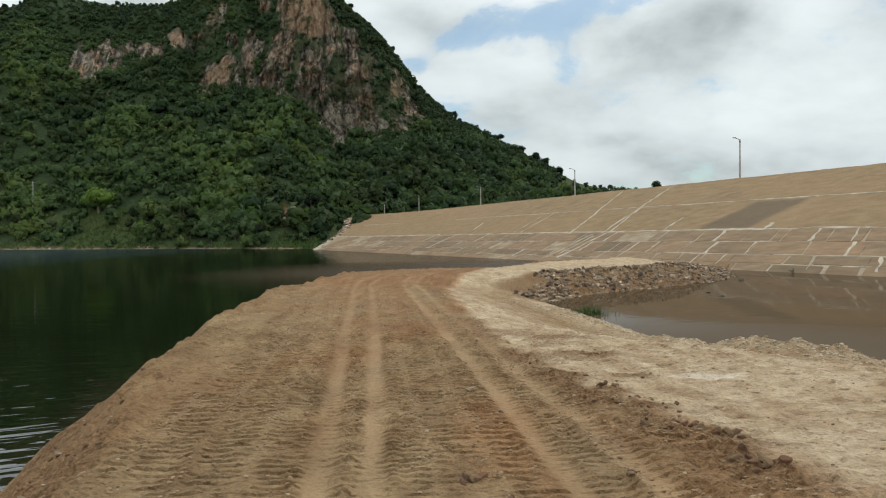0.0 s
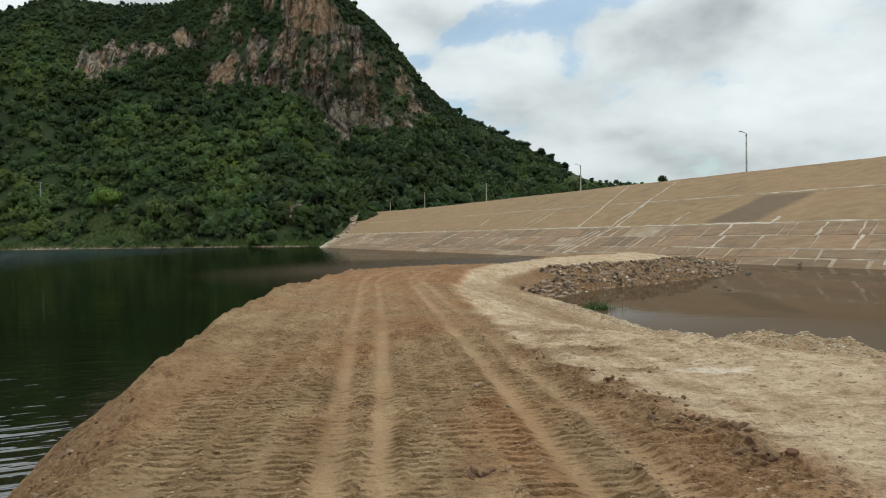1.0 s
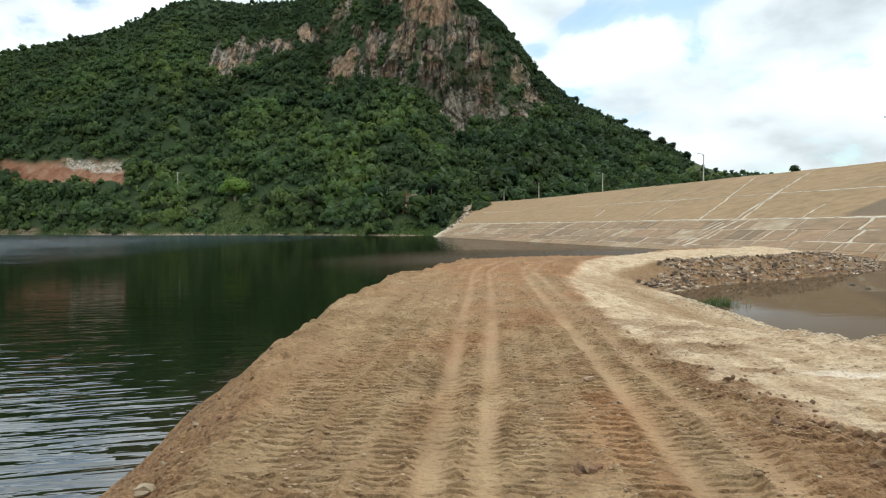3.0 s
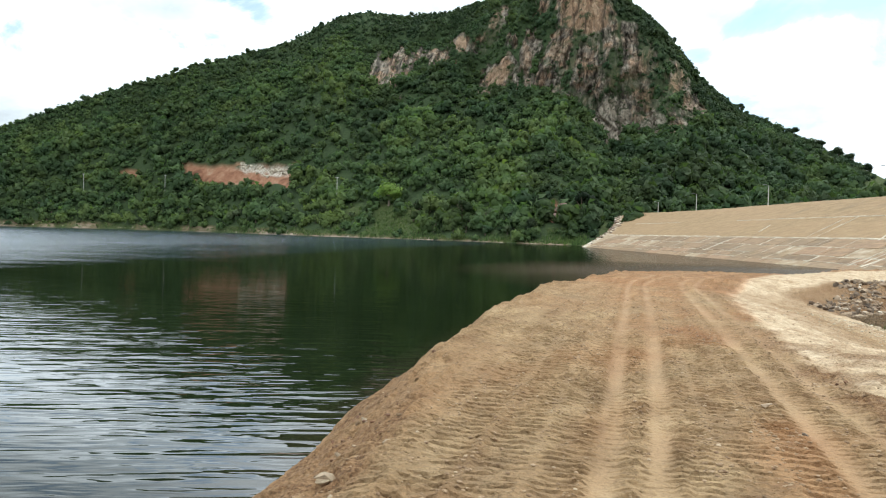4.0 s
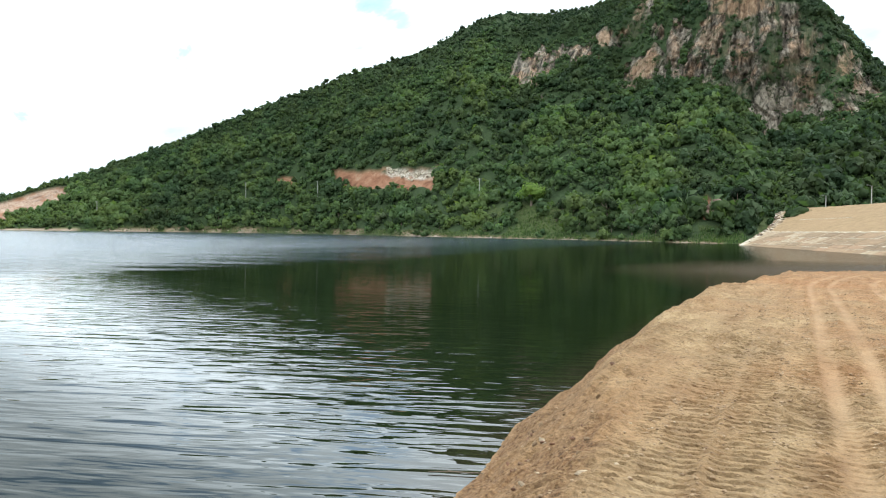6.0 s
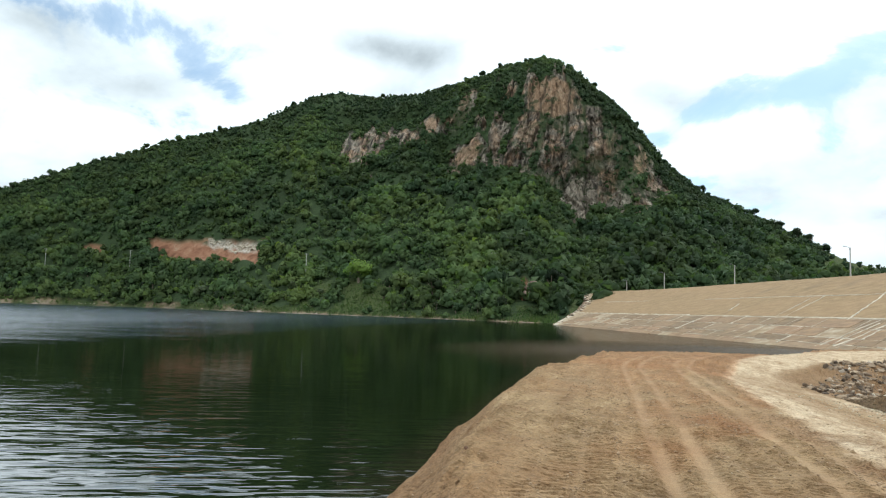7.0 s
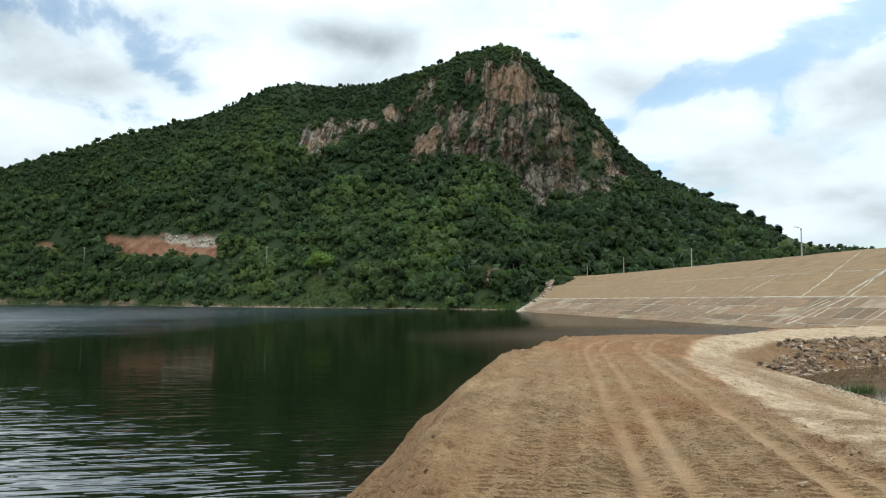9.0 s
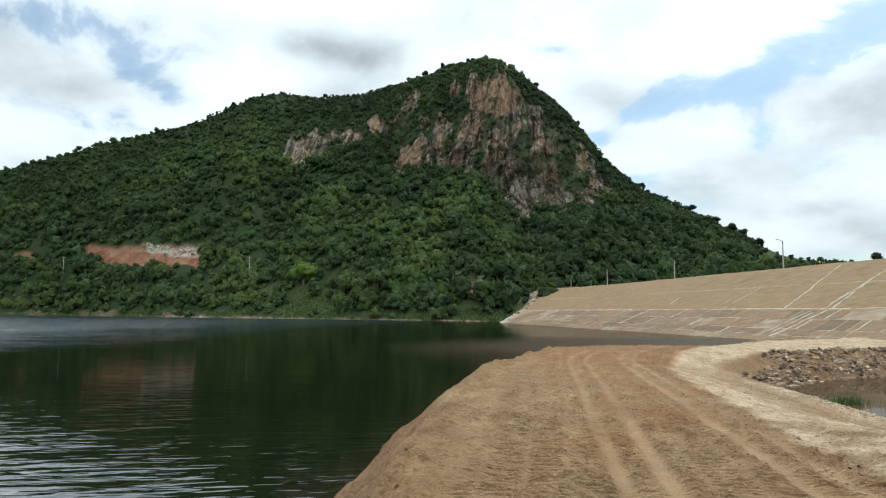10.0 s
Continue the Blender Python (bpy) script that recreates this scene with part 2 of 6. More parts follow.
# ---- materials ----
def mat_earth():
    """Dozer-graded earth: R bleached silt, G tyre-polished, B red-brown clods."""
    m, nt, b = material("graded_earth")
    p = coords(nt)
    R, G, B = zones(nt)
    big = noise_tex(nt, p, 0.35, 4.0, 0.6)
    mid = noise_tex(nt, p, 2.2, 5.0, 0.6, stretch=(1.0, 0.45, 1.0))
    fine = noise_tex(nt, p, 28.0, 5.0, 0.65)
    grit = noise_tex(nt, p, 130.0, 3.0, 0.6)
    calm0 = math_node(nt, "SUBTRACT", 1.0, math_node(nt, "MAXIMUM", math_node(nt, "MULTIPLY", G, 0.85), math_node(nt, "MULTIPLY", R, 0.55)))
    base = ramp(nt, mid, [(0.28, (0.212, 0.138, 0.078)), (0.5, (0.305, 0.208, 0.118)), (0.72, (0.40, 0.288, 0.172))])
    base = blend(nt, math_node(nt, "MULTIPLY", ramp(nt, big, [(0.42, (0, 0, 0, 1)), (0.62, (1, 1, 1, 1))]), 0.45), base, (0.285, 0.155, 0.078))
    base = blend(nt, math_node(nt, "MULTIPLY", ramp(nt, noise_tex(nt, p, 0.8, 4.0, 0.6, stretch=(1.0, 0.6, 1.0)), [(0.52, (0, 0, 0, 1)), (0.68, (1, 1, 1, 1))]), 0.4), base, (0.262, 0.190, 0.118))
    silt = ramp(nt, mid, [(0.30, (0.36, 0.245, 0.155)), (0.40, (0.51, 0.388, 0.268)), (0.55, (0.61, 0.490, 0.358)), (0.75, (0.67, 0.562, 0.43))])
    drift = noise_tex(nt, p, 1.3, 5.0, 0.65, stretch=(0.6, 1.3, 1.0))
    silt = blend(nt, math_node(nt, "MULTIPLY", ramp(nt, drift, [(0.54, (0, 0, 0, 1)), (0.66, (1, 1, 1, 1))]), 0.55), silt, (0.33, 0.225, 0.13))
    litter = noise_tex(nt, p, 13.0, 2.0, 0.5, stretch=(0.7, 1.2, 1.0))
    silt = blend(nt, math_node(nt, "MULTIPLY", ramp(nt, litter, [(0.61, (0, 0, 0, 1)), (0.68, (1, 1, 1, 1))]), 0.75), silt, (0.20, 0.145, 0.088))
    mottle = noise_tex(nt, p, 5.0, 5.0, 0.68, stretch=(0.7, 1.4, 1.0))
    silt = blend(nt, 0.8, silt, ramp(nt, mottle, [(0.34, (0.66, 0.60, 0.54)), (0.5, (1.0, 1.0, 1.0)), (0.66, (1.13, 1.14, 1.14))]), "MULTIPLY")
    col = blend(nt, R, base, silt)
    crust, rust, _ = zones(nt, "tone")
    col = blend(nt, math_node(nt, "MULTIPLY", rust, 0.6), col, blend(nt, 1.0, col, (1.0, 0.76, 0.64), "MULTIPLY"))
    col = blend(nt, crust, col, ramp(nt, mid, [(0.3, (0.62, 0.53, 0.44)), (0.7, (0.74, 0.66, 0.57))]))
    col = blend(nt, math_node(nt, "MULTIPLY", G, 0.27), col, (0.385, 0.265, 0.170))
    clod = ramp(nt, fine, [(0.35, (0.13, 0.078, 0.044)), (0.5, (0.225, 0.130, 0.070)), (0.68, (0.31, 0.205, 0.118))])
    col = blend(nt, B, col, clod)
    lane_map = nt.nodes.new("ShaderNodeMapping")
    lane_map.inputs["Rotation"].default_value = (0, 0, radians(-9.4))
    nt.links.new(p, lane_map.inputs[0])
    lane = noise_tex(nt, lane_map.outputs[0], 1.0, 4.0, 0.6, stretch=(2.6, 0.10, 1.0))
    col = blend(nt, 0.7, col, ramp(nt, lane, [(0.3, (0.84, 0.78, 0.74)), (0.5, (1.0, 1.0, 1.0)), (0.7, (1.14, 1.16, 1.18))]), "MULTIPLY")
    cross = noise_tex(nt, p, 15.0, 3.0, 0.55, stretch=(0.7, 1.5, 1.0))
    col = blend(nt, math_node(nt, "MULTIPLY", calm0, 0.7), col, ramp(nt, cross, [(0.32, (0.62, 0.60, 0.58)), (0.48, (0.97, 0.97, 0.97)), (0.7, (1.15, 1.14, 1.12))]), "MULTIPLY")
    col = blend(nt, 0.5, col, ramp(nt, fine, [(0.3, (0.46, 0.43, 0.41)), (0.5, (0.94, 0.94, 0.94)), (0.75, (1.25, 1.22, 1.18))]), "MULTIPLY")
    col = blend(nt, 0.35, col, ramp(nt, grit, [(0.3, (0.5, 0.5, 0.5)), (0.6, (1.1, 1.1, 1.1))]), "MULTIPLY")
    col = blend(nt, 1.0, col, (1.09, 1.045, 0.965), "MULTIPLY")
    nt.links.new(col, b.inputs["Base Color"])
    b.inputs["Roughness"].default_value = 0.95
    b.inputs["Specular IOR Level"].default_value = 0.2
    crumb = nt.nodes.new("ShaderNodeTexVoronoi")
    crumb.inputs["Scale"].default_value = 34.0
    nt.links.new(p, crumb.inputs["Vector"])
    lumps = math_node(nt, "MULTIPLY", math_node(nt, "SUBTRACT", 1.0, crumb.outputs["Distance"]), ramp(nt, noise_tex(nt, p, 5.0, 4.0, 0.6), [(0.42, (0, 0, 0, 1)), (0.6, (1, 1, 1, 1))]))
    calm = math_node(nt, "SUBTRACT", 1.0, math_node(nt, "MULTIPLY", G, 0.8))
    n = bump(nt, math_node(nt, "MULTIPLY", fine, calm), 0.8, 0.04)
    n = bump(nt, math_node(nt, "MULTIPLY", lumps, calm), 0.8, 0.022, n)
    nt.links.new(bump(nt, grit, 0.5, 0.006, n), b.inputs["Normal"])
    return m


def mat_water(name, deep, shoal, centre, radius, ripple, calm, rough=0.02, gloss=1.0):
    """Turbid water: a dark body under a glossy skin; silt colours it round the shallow place at centre."""
    m, nt, b = material(name)
    nt.nodes.remove(b)
    p = coords(nt)
    d = nt.nodes.new("ShaderNodeVectorMath")
    d.operation = "DISTANCE"
    nt.links.new(p, d.inputs[0])
    d.inputs[1].default_value = centre
    wob = math_node(nt, "MULTIPLY", math_node(nt, "SUBTRACT", noise_tex(nt, p, 0.06, 3.0), 0.5), 0.5 * radius)
    far = math_node(nt, "DIVIDE", math_node(nt, "ADD", d.outputs["Value"], wob), radius)
    fac = ramp(nt, far, [(0.45, (1, 1, 1, 1)), (1.0, (0, 0, 0, 1))])
    col = blend(nt, fac, deep, shoal)
    xy = nt.nodes.new("ShaderNodeSeparateXYZ")
    nt.links.new(p, xy.inputs[0])
    x, y = xy.outputs[0], xy.outputs[1]
    # silt stirred up along the bank of the causeway
    bank = math_node(nt, "ADD", x, math_node(nt, "MULTIPLY", math_node(nt, "SUBTRACT", y, 6.4), 0.165))
    bank = ramp(nt, math_node(nt, "ADD", math_node(nt, "MULTIPLY", bank, 0.5), 2.5), [(0.0, (0, 0, 0, 1)), (1.0, (1, 1, 1, 1))])
    col = blend(nt, math_node(nt, "MULTIPLY", bank, 0.7), col, tuple(c * 0.7 for c in shoal))
    turn = nt.nodes.new("ShaderNodeMapping")
    turn.inputs["Rotation"].default_value = (0, 0, radians(-27))
    nt.links.new(p, turn.inputs[0])
    w1 = noise_tex(nt, turn.outputs[0], 1.0, 2.0, 0.45, stretch=(0.55, 2.9, 1.0), distortion=0.35)
    w2 = noise_tex(nt, turn.outputs[0], 2.6, 2.0, 0.5, stretch=(0.45, 2.0, 1.0), distortion=0.4)
    h = math_node(nt, "ADD", w1, math_node(nt, "MULTIPLY", w2, 0.22))
    # a breeze ruffles the open water to the west; the lee of the causeway and the hill is calm
    lee = math_node(nt, "ADD", math_node(nt, "ADD", x, math_node(nt, "MULTIPLY", y, 0.17)), math_node(nt, "MULTIPLY", math_node(nt, "SUBTRACT", noise_tex(nt, p, 0.05, 4.0, 0.6, stretch=(1.0, 0.35, 1.0)), 0.5), 22.0))
    lee = math_node(nt, "ADD", lee, math_node(nt, "MULTIPLY", math_node(nt, "SUBTRACT", noise_tex(nt, turn.outputs[0], 0.22, 5.0, 0.65, stretch=(0.35, 1.6, 1.0)), 0.5), 30.0))
    breeze = ramp(nt, math_node(nt, "MULTIPLY", math_node(nt, "ADD", lee, 31.0), -0.022), [(0.0, (0, 0, 0, 1)), (0.12, (0.4, 0.4, 0.4, 1)), (0.9, (1, 1, 1, 1))])
    streaks = ramp(nt, noise_tex(nt, turn.outputs[0], 0.12, 5.0, 0.65, stretch=(0.3, 2.2, 1.0)), [(0.36, (0.62, 0.62, 0.62, 1)), (0.6, (1.1, 1.1, 1.1, 1))])
    breeze = math_node(nt, "MULTIPLY", breeze, streaks)
    near = ramp(nt, math_node(nt, "MULTIPLY", math_node(nt, "ADD", y, math_node(nt, "MULTIPLY", x, 0.25)), 0.03), [(0.12, (1, 1, 1, 1)), (0.5, (calm, calm, calm, 1))])
    gusts = ramp(nt, noise_tex(nt, p, 0.35, 3.0, 0.55, stretch=(1.0, 1.8, 1.0)), [(0.32, (0.45, 0.45, 0.45, 1)), (0.62, (1, 1, 1, 1))])
    h = math_node(nt, "MULTIPLY", h, math_node(nt, "ADD", math_node(nt, "MULTIPLY", near, gusts), math_node(nt, "MULTIPLY", breeze, 1.2)))
    # normals of the ruffled water tilt south-east, added to mirror higher, brighter sky
    lean = nt.nodes.new("ShaderNodeCombineXYZ")
    nt.links.new(math_node(nt, "MULTIPLY", breeze, 0.07), lean.inputs[0])
    nt.links.new(math_node(nt, "MULTIPLY", breeze, -0.085), lean.inputs[1])
    lean.inputs[2].default_value = 1.0
    unit = nt.nodes.new("ShaderNodeVectorMath")
    unit.operation = "NORMALIZE"
    nt.links.new(lean.outputs[0], unit.inputs[0])
    normal = bump(nt, h, 1.0, ripple, unit.outputs[0])
    body, skin = nt.nodes.new("ShaderNodeBsdfDiffuse"), nt.nodes.new("ShaderNodeBsdfGlossy")
    # blue-grey in the ruffled water's body colour stands in for reflected sky
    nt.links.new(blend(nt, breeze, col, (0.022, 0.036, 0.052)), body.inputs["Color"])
    skin.inputs["Color"].default_value = (1, 1, 1, 1)
    nt.links.new(math_node(nt, "ADD", math_node(nt, "ADD", math_node(nt, "MULTIPLY", breeze, 0.05), math_node(nt, "MULTIPLY", fac, 0.16)), math_node(nt, "MULTIPLY", math_node(nt, "SUBTRACT", 1.0, math_node(nt, "MULTIPLY", near, 0.7)), rough)), skin.inputs["Roughness"])
    nt.links.new(normal, skin.inputs["Normal"])
    fres = nt.nodes.new("ShaderNodeFresnel")
    fres.inputs["IOR"].default_value = 1.33
    nt.links.new(normal, fres.inputs["Normal"])
    # boosts the sky's reflection in a set band of near water, beyond Fresnel
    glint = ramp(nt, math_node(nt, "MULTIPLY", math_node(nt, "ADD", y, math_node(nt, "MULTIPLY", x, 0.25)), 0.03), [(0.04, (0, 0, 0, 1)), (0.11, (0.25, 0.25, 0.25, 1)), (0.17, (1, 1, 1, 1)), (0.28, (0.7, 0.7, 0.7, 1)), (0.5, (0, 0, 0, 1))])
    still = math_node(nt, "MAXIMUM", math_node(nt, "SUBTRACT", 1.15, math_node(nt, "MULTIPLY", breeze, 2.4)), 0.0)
    # gain on the sheen by place: extra in the band and the ruffled water
    sheen_gain = math_node(nt, "ADD", math_node(nt, "MULTIPLY", glint, still), math_node(nt, "ADD", math_node(nt, "MULTIPLY", breeze, 0.55), 0.52))
    sheen = math_node(nt, "MULTIPLY", fres.outputs[0], math_node(nt, "MULTIPLY", math_node(nt, "MULTIPLY", sheen_gain, math_node(nt, "SUBTRACT", 1.0, math_node(nt, "MULTIPLY", fac, 0.6))), gloss), True)
    mixer = nt.nodes.new("ShaderNodeMixShader")
    nt.links.new(sheen, mixer.inputs[0])
    nt.links.new(body.outputs[0], mixer.inputs[1])
    nt.links.new(skin.outputs[0], mixer.inputs[2])
    nt.links.new(mixer.outputs[0], nt.nodes["Material Output"].inputs["Surface"])
    return m


def mat_hill():
    """Hillside: R rock, G bare red cut, B grass; earth and low scrub elsewhere."""
    m, nt, b = material("hillside")
    p = coords(nt)
    R, G, B = zones(nt)
    fine = noise_tex(nt, p, 0.9, 6.0, 0.7)
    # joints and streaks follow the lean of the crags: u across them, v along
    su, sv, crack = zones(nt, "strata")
    along = nt.nodes.new("ShaderNodeCombineXYZ")
    nt.links.new(math_node(nt, "MULTIPLY", su, 1000.0), along.inputs[0])
    nt.links.new(math_node(nt, "MULTIPLY", sv, 200.0), along.inputs[1])
    st = along.outputs[0]
    streak = noise_tex(nt, st, 0.42, 7.0, 0.68, stretch=(1.0, 0.5, 1.0), distortion=1.2)
    patchy = noise_tex(nt, st, 0.13, 5.0, 0.62, distortion=0.6)
    grain = noise_tex(nt, st, 0.9, 4.0, 0.65, stretch=(1.0, 0.6, 1.0), distortion=0.6)
    t_orange, t_pale, t_spoil = zones(nt, "tone")
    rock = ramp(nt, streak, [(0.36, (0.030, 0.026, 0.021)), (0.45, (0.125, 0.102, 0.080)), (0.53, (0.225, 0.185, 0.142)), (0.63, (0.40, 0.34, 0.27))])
    warm = ramp(nt, patchy, [(0.46, (0, 0, 0, 1)), (0.62, (1, 1, 1, 1))])
    rock = blend(nt, math_node(nt, "MULTIPLY", warm, 0.8), rock, blend(nt, 1.0, rock, (1.35, 0.98, 0.76), "MULTIPLY"))
    rock = blend(nt, math_node(nt, "MULTIPLY", t_orange, 0.9), rock, ramp(nt, streak, [(0.34, (0.11, 0.066, 0.040)), (0.46, (0.30, 0.182, 0.108)), (0.62, (0.43, 0.29, 0.185))]))
    rock = blend(nt, math_node(nt, "MULTIPLY", t_pale, 0.9), rock, ramp(nt, streak, [(0.37, (0.06, 0.050, 0.040)), (0.46, (0.29, 0.240, 0.185)), (0.60, (0.50, 0.43, 0.345))]))
    rock = blend(nt, 0.6, rock, ramp(nt, grain, [(0.30, (0.45, 0.44, 0.43)), (0.48, (0.95, 0.95, 0.95)), (0.70, (1.25, 1.24, 1.22))]), "MULTIPLY")
    # shade of the joints, darkened into the rock colour
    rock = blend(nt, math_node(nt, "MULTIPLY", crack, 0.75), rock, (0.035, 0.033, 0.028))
    scrub = ramp(nt, fine, [(0.3, (0.019, 0.031, 0.013)), (0.55, (0.038, 0.058, 0.022)), (0.75, (0.062, 0.086, 0.034))])
    tufts = ramp(nt, noise_tex(nt, p, 0.22, 6.0, 0.72), [(0.54, (0, 0, 0, 1)), (0.60, (1, 1, 1, 1))])
    rock = blend(nt, math_node(nt, "MULTIPLY", tufts, 0.8), rock, scrub)
    cut = ramp(nt, noise_tex(nt, p, 0.12, 7.0, 0.65, stretch=(1, 1, 1.6), distortion=0.8), [(0.34, (0.13, 0.060, 0.036)), (0.46, (0.25, 0.115, 0.066)), (0.56, (0.31, 0.160, 0.095)), (0.68, (0.38, 0.25, 0.165))])
    grass = ramp(nt, fine, [(0.3, (0.036, 0.052, 0.016)), (0.55, (0.065, 0.083, 0.027)), (0.75, (0.125, 0.105, 0.055))])
    col = blend(nt, B, scrub, grass)
    chips = ramp(nt, noise_tex(nt, p, 0.9, 4.0, 0.7), [(0.36, (0.16, 0.12, 0.085)), (0.5, (0.46, 0.41, 0.33)), (0.66, (0.68, 0.64, 0.56))])
    cut = blend(nt, math_node(nt, "MULTIPLY", t_spoil, 0.8), cut, chips)
    col = blend(nt, G, col, cut)
    col = blend(nt, R, col, rock)
    nt.links.new(col, b.inputs["Base Color"])
    b.inputs["Roughness"].default_value = 0.95
    b.inputs["Specular IOR Level"].default_value = 0.15
    n = bump(nt, math_node(nt, "MULTIPLY", math_node(nt, "ADD", streak, math_node(nt, "MULTIPLY", grain, 0.4)), R), 1.0, 1.6)
    nt.links.new(bump(nt, fine, 0.7, 0.5, n), b.inputs["Normal"])
    return m


def mat_leaves(name, dark, mid, light):
    m, nt, b = material(name)
    a = nt.nodes.new("ShaderNodeAttribute")
    a.attribute_name = "tint"
    inf = nt.nodes.new("ShaderNodeObjectInfo")
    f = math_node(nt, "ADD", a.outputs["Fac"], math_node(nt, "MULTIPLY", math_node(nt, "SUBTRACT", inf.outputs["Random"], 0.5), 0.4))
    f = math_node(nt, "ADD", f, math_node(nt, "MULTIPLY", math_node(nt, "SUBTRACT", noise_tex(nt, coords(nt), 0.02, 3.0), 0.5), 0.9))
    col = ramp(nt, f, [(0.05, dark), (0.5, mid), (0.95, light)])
    hue = noise_tex(nt, coords(nt), 0.06, 3.0, 0.6)
    col = blend(nt, 0.8, col, ramp(nt, hue, [(0.34, (0.82, 0.94, 1.08)), (0.5, (1.0, 1.0, 1.0)), (0.66, (1.18, 1.02, 0.82))]), "MULTIPLY")
    nt.links.new(col, b.inputs["Base Color"])
    b.inputs["Roughness"].default_value = 0.75
    b.inputs["Specular IOR Level"].default_value = 0.2
    thin = nt.nodes.new("ShaderNodeBsdfTranslucent")
    nt.links.new(blend(nt, 1.0, col, (1.25, 1.35, 0.8), "MULTIPLY"), thin.inputs["Color"])
    mixer = nt.nodes.new("ShaderNodeMixShader")
    mixer.inputs[0].default_value = 0.42
    nt.links.new(b.outputs[0], mixer.inputs[1])
    nt.links.new(thin.outputs[0], mixer.inputs[2])
    nt.links.new(mixer.outputs[0], nt.nodes["Material Output"].inputs["Surface"])
    return m


def mat_dam():
    """Compacted tan soil-cement face: R pale lime streaks, G dark damp stain, B lower weathered belt."""
    m, nt, b = material("soil_cement")
    p = coords(nt)
    R, G, B = zones(nt)
    big = noise_tex(nt, p, 0.07, 4.0, 0.55)
    mid = noise_tex(nt, p, 0.6, 5.0, 0.6, stretch=(1.0, 1.0, 2.5))
    fine = noise_tex(nt, p, 6.0, 5.0, 0.65)
    col = ramp(nt, mid, [(0.3, (0.212, 0.138, 0.072)), (0.55, (0.290, 0.194, 0.104)), (0.75, (0.342, 0.238, 0.134))])
    col = blend(nt, math_node(nt, "MULTIPLY", ramp(nt, big, [(0.4, (0, 0, 0, 1)), (0.65, (1, 1, 1, 1))]), 0.4), col, (0.33, 0.21, 0.115))
    low = ramp(nt, mid, [(0.3, (0.24, 0.165, 0.095)), (0.5, (0.31, 0.222, 0.138)), (0.72, (0.44, 0.35, 0.25))])
    col = blend(nt, B, col, low)
    col = blend(nt, R, col, (0.60, 0.54, 0.44))
    col = blend(nt, math_node(nt, "MULTIPLY", G, 0.75), col, (0.13, 0.095, 0.065))
    col = blend(nt, 0.4, col, ramp(nt, fine, [(0.3, (0.6, 0.6, 0.6)), (0.6, (1.1, 1.1, 1.1))]), "MULTIPLY")
    nt.links.new(col, b.inputs["Base Color"])
    b.inputs["Roughness"].default_value = 0.92
    b.inputs["Specular IOR Level"].default_value = 0.2
    nt.links.new(bump(nt, fine, 0.5, 0.06), b.inputs["Normal"])
    return m


def mat_panel():
    m, nt, b = material("face_panel")
    p = coords(nt)
    inf = nt.nodes.new("ShaderNodeObjectInfo")
    base = ramp(nt, inf.outputs["Random"], [(0.0, (0.170, 0.112, 0.060)), (0.3, (0.272, 0.170, 0.092)), (0.55, (0.212, 0.143, 0.078)), (0.8, (0.292, 0.174, 0.095)), (1.0, (0.240, 0.166, 0.096))])
    fine = noise_tex(nt, p, 1.0, 6.0, 0.65, stretch=(0.6, 0.6, 3.0))
    col = blend(nt, 0.75, base, ramp(nt, fine, [(0.3, (0.55, 0.52, 0.5)), (0.55, (1.0, 1.0, 1.0)), (0.75, (1.45, 1.4, 1.32))]), "MULTIPLY")
    nt.links.new(col, b.inputs["Base Color"])
    b.inputs["Roughness"].default_value = 0.92
    nt.links.new(bump(nt, noise_tex(nt, p, 7.0, 5.0), 0.6, 0.05), b.inputs["Normal"])
    return m


def mat_stone():
    m, nt, b = material("rubble_stone")
    p = coords(nt)
    inf = nt.nodes.new("ShaderNodeObjectInfo")
    base = ramp(nt, inf.outputs["Random"], [(0.0, (0.30, 0.19, 0.12)), (0.25, (0.14, 0.105, 0.078)), (0.5, (0.40, 0.30, 0.20)), (0.75, (0.17, 0.13, 0.10)), (1.0, (0.62, 0.53, 0.42))])
    col = blend(nt, 0.8, base, ramp(nt, noise_tex(nt, p, 5.0, 6.0, 0.65), [(0.3, (0.55, 0.52, 0.5)), (0.7, (1.25, 1.2, 1.15))]), "MULTIPLY")
    nt.links.new(col, b.inputs["Base Color"])
    b.inputs["Roughness"].default_value = 0.9
    nt.links.new(bump(nt, noise_tex(nt, p, 14.0, 5.0), 0.6, 0.03), b.inputs["Normal"])
    return m


EARTH, HILL, DAM, PANEL, STONE = mat_earth(), mat_hill(), mat_dam(), mat_panel(), mat_stone()
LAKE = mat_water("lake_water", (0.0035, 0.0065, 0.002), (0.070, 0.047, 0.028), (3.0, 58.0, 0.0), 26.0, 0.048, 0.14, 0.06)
POND = mat_water("pond_water", (0.095, 0.062, 0.036), (0.120, 0.080, 0.046), (8.0, 16.0, 0.0), 8.0, 0.0028, 0.9, 0.04, 0.8)
LEAF = mat_leaves("tree_leaves", (0.037, 0.061, 0.027), (0.058, 0.093, 0.036), (0.108, 0.158, 0.053))
TAN_STONE = plain("tan_stone", (0.40, 0.30, 0.195), 0.9, 0, 0.35, 12.0, 0.02)
RUST_CLOD = plain("rust_clod", (0.18, 0.086, 0.046), 0.95, 0, 0.4, 14.0, 0.03)
DRY_CLOD = plain("dry_clod", (0.23, 0.143, 0.076), 0.95, 0, 0.4, 14.0, 0.03)
CLOD = plain("red_clod", (0.19, 0.106, 0.057), 0.95, 0, 0.4, 9.0, 0.03)
BARK = plain("bark", (0.16, 0.12, 0.085), 0.9, 0, 0.3, 4.0, 0.03)
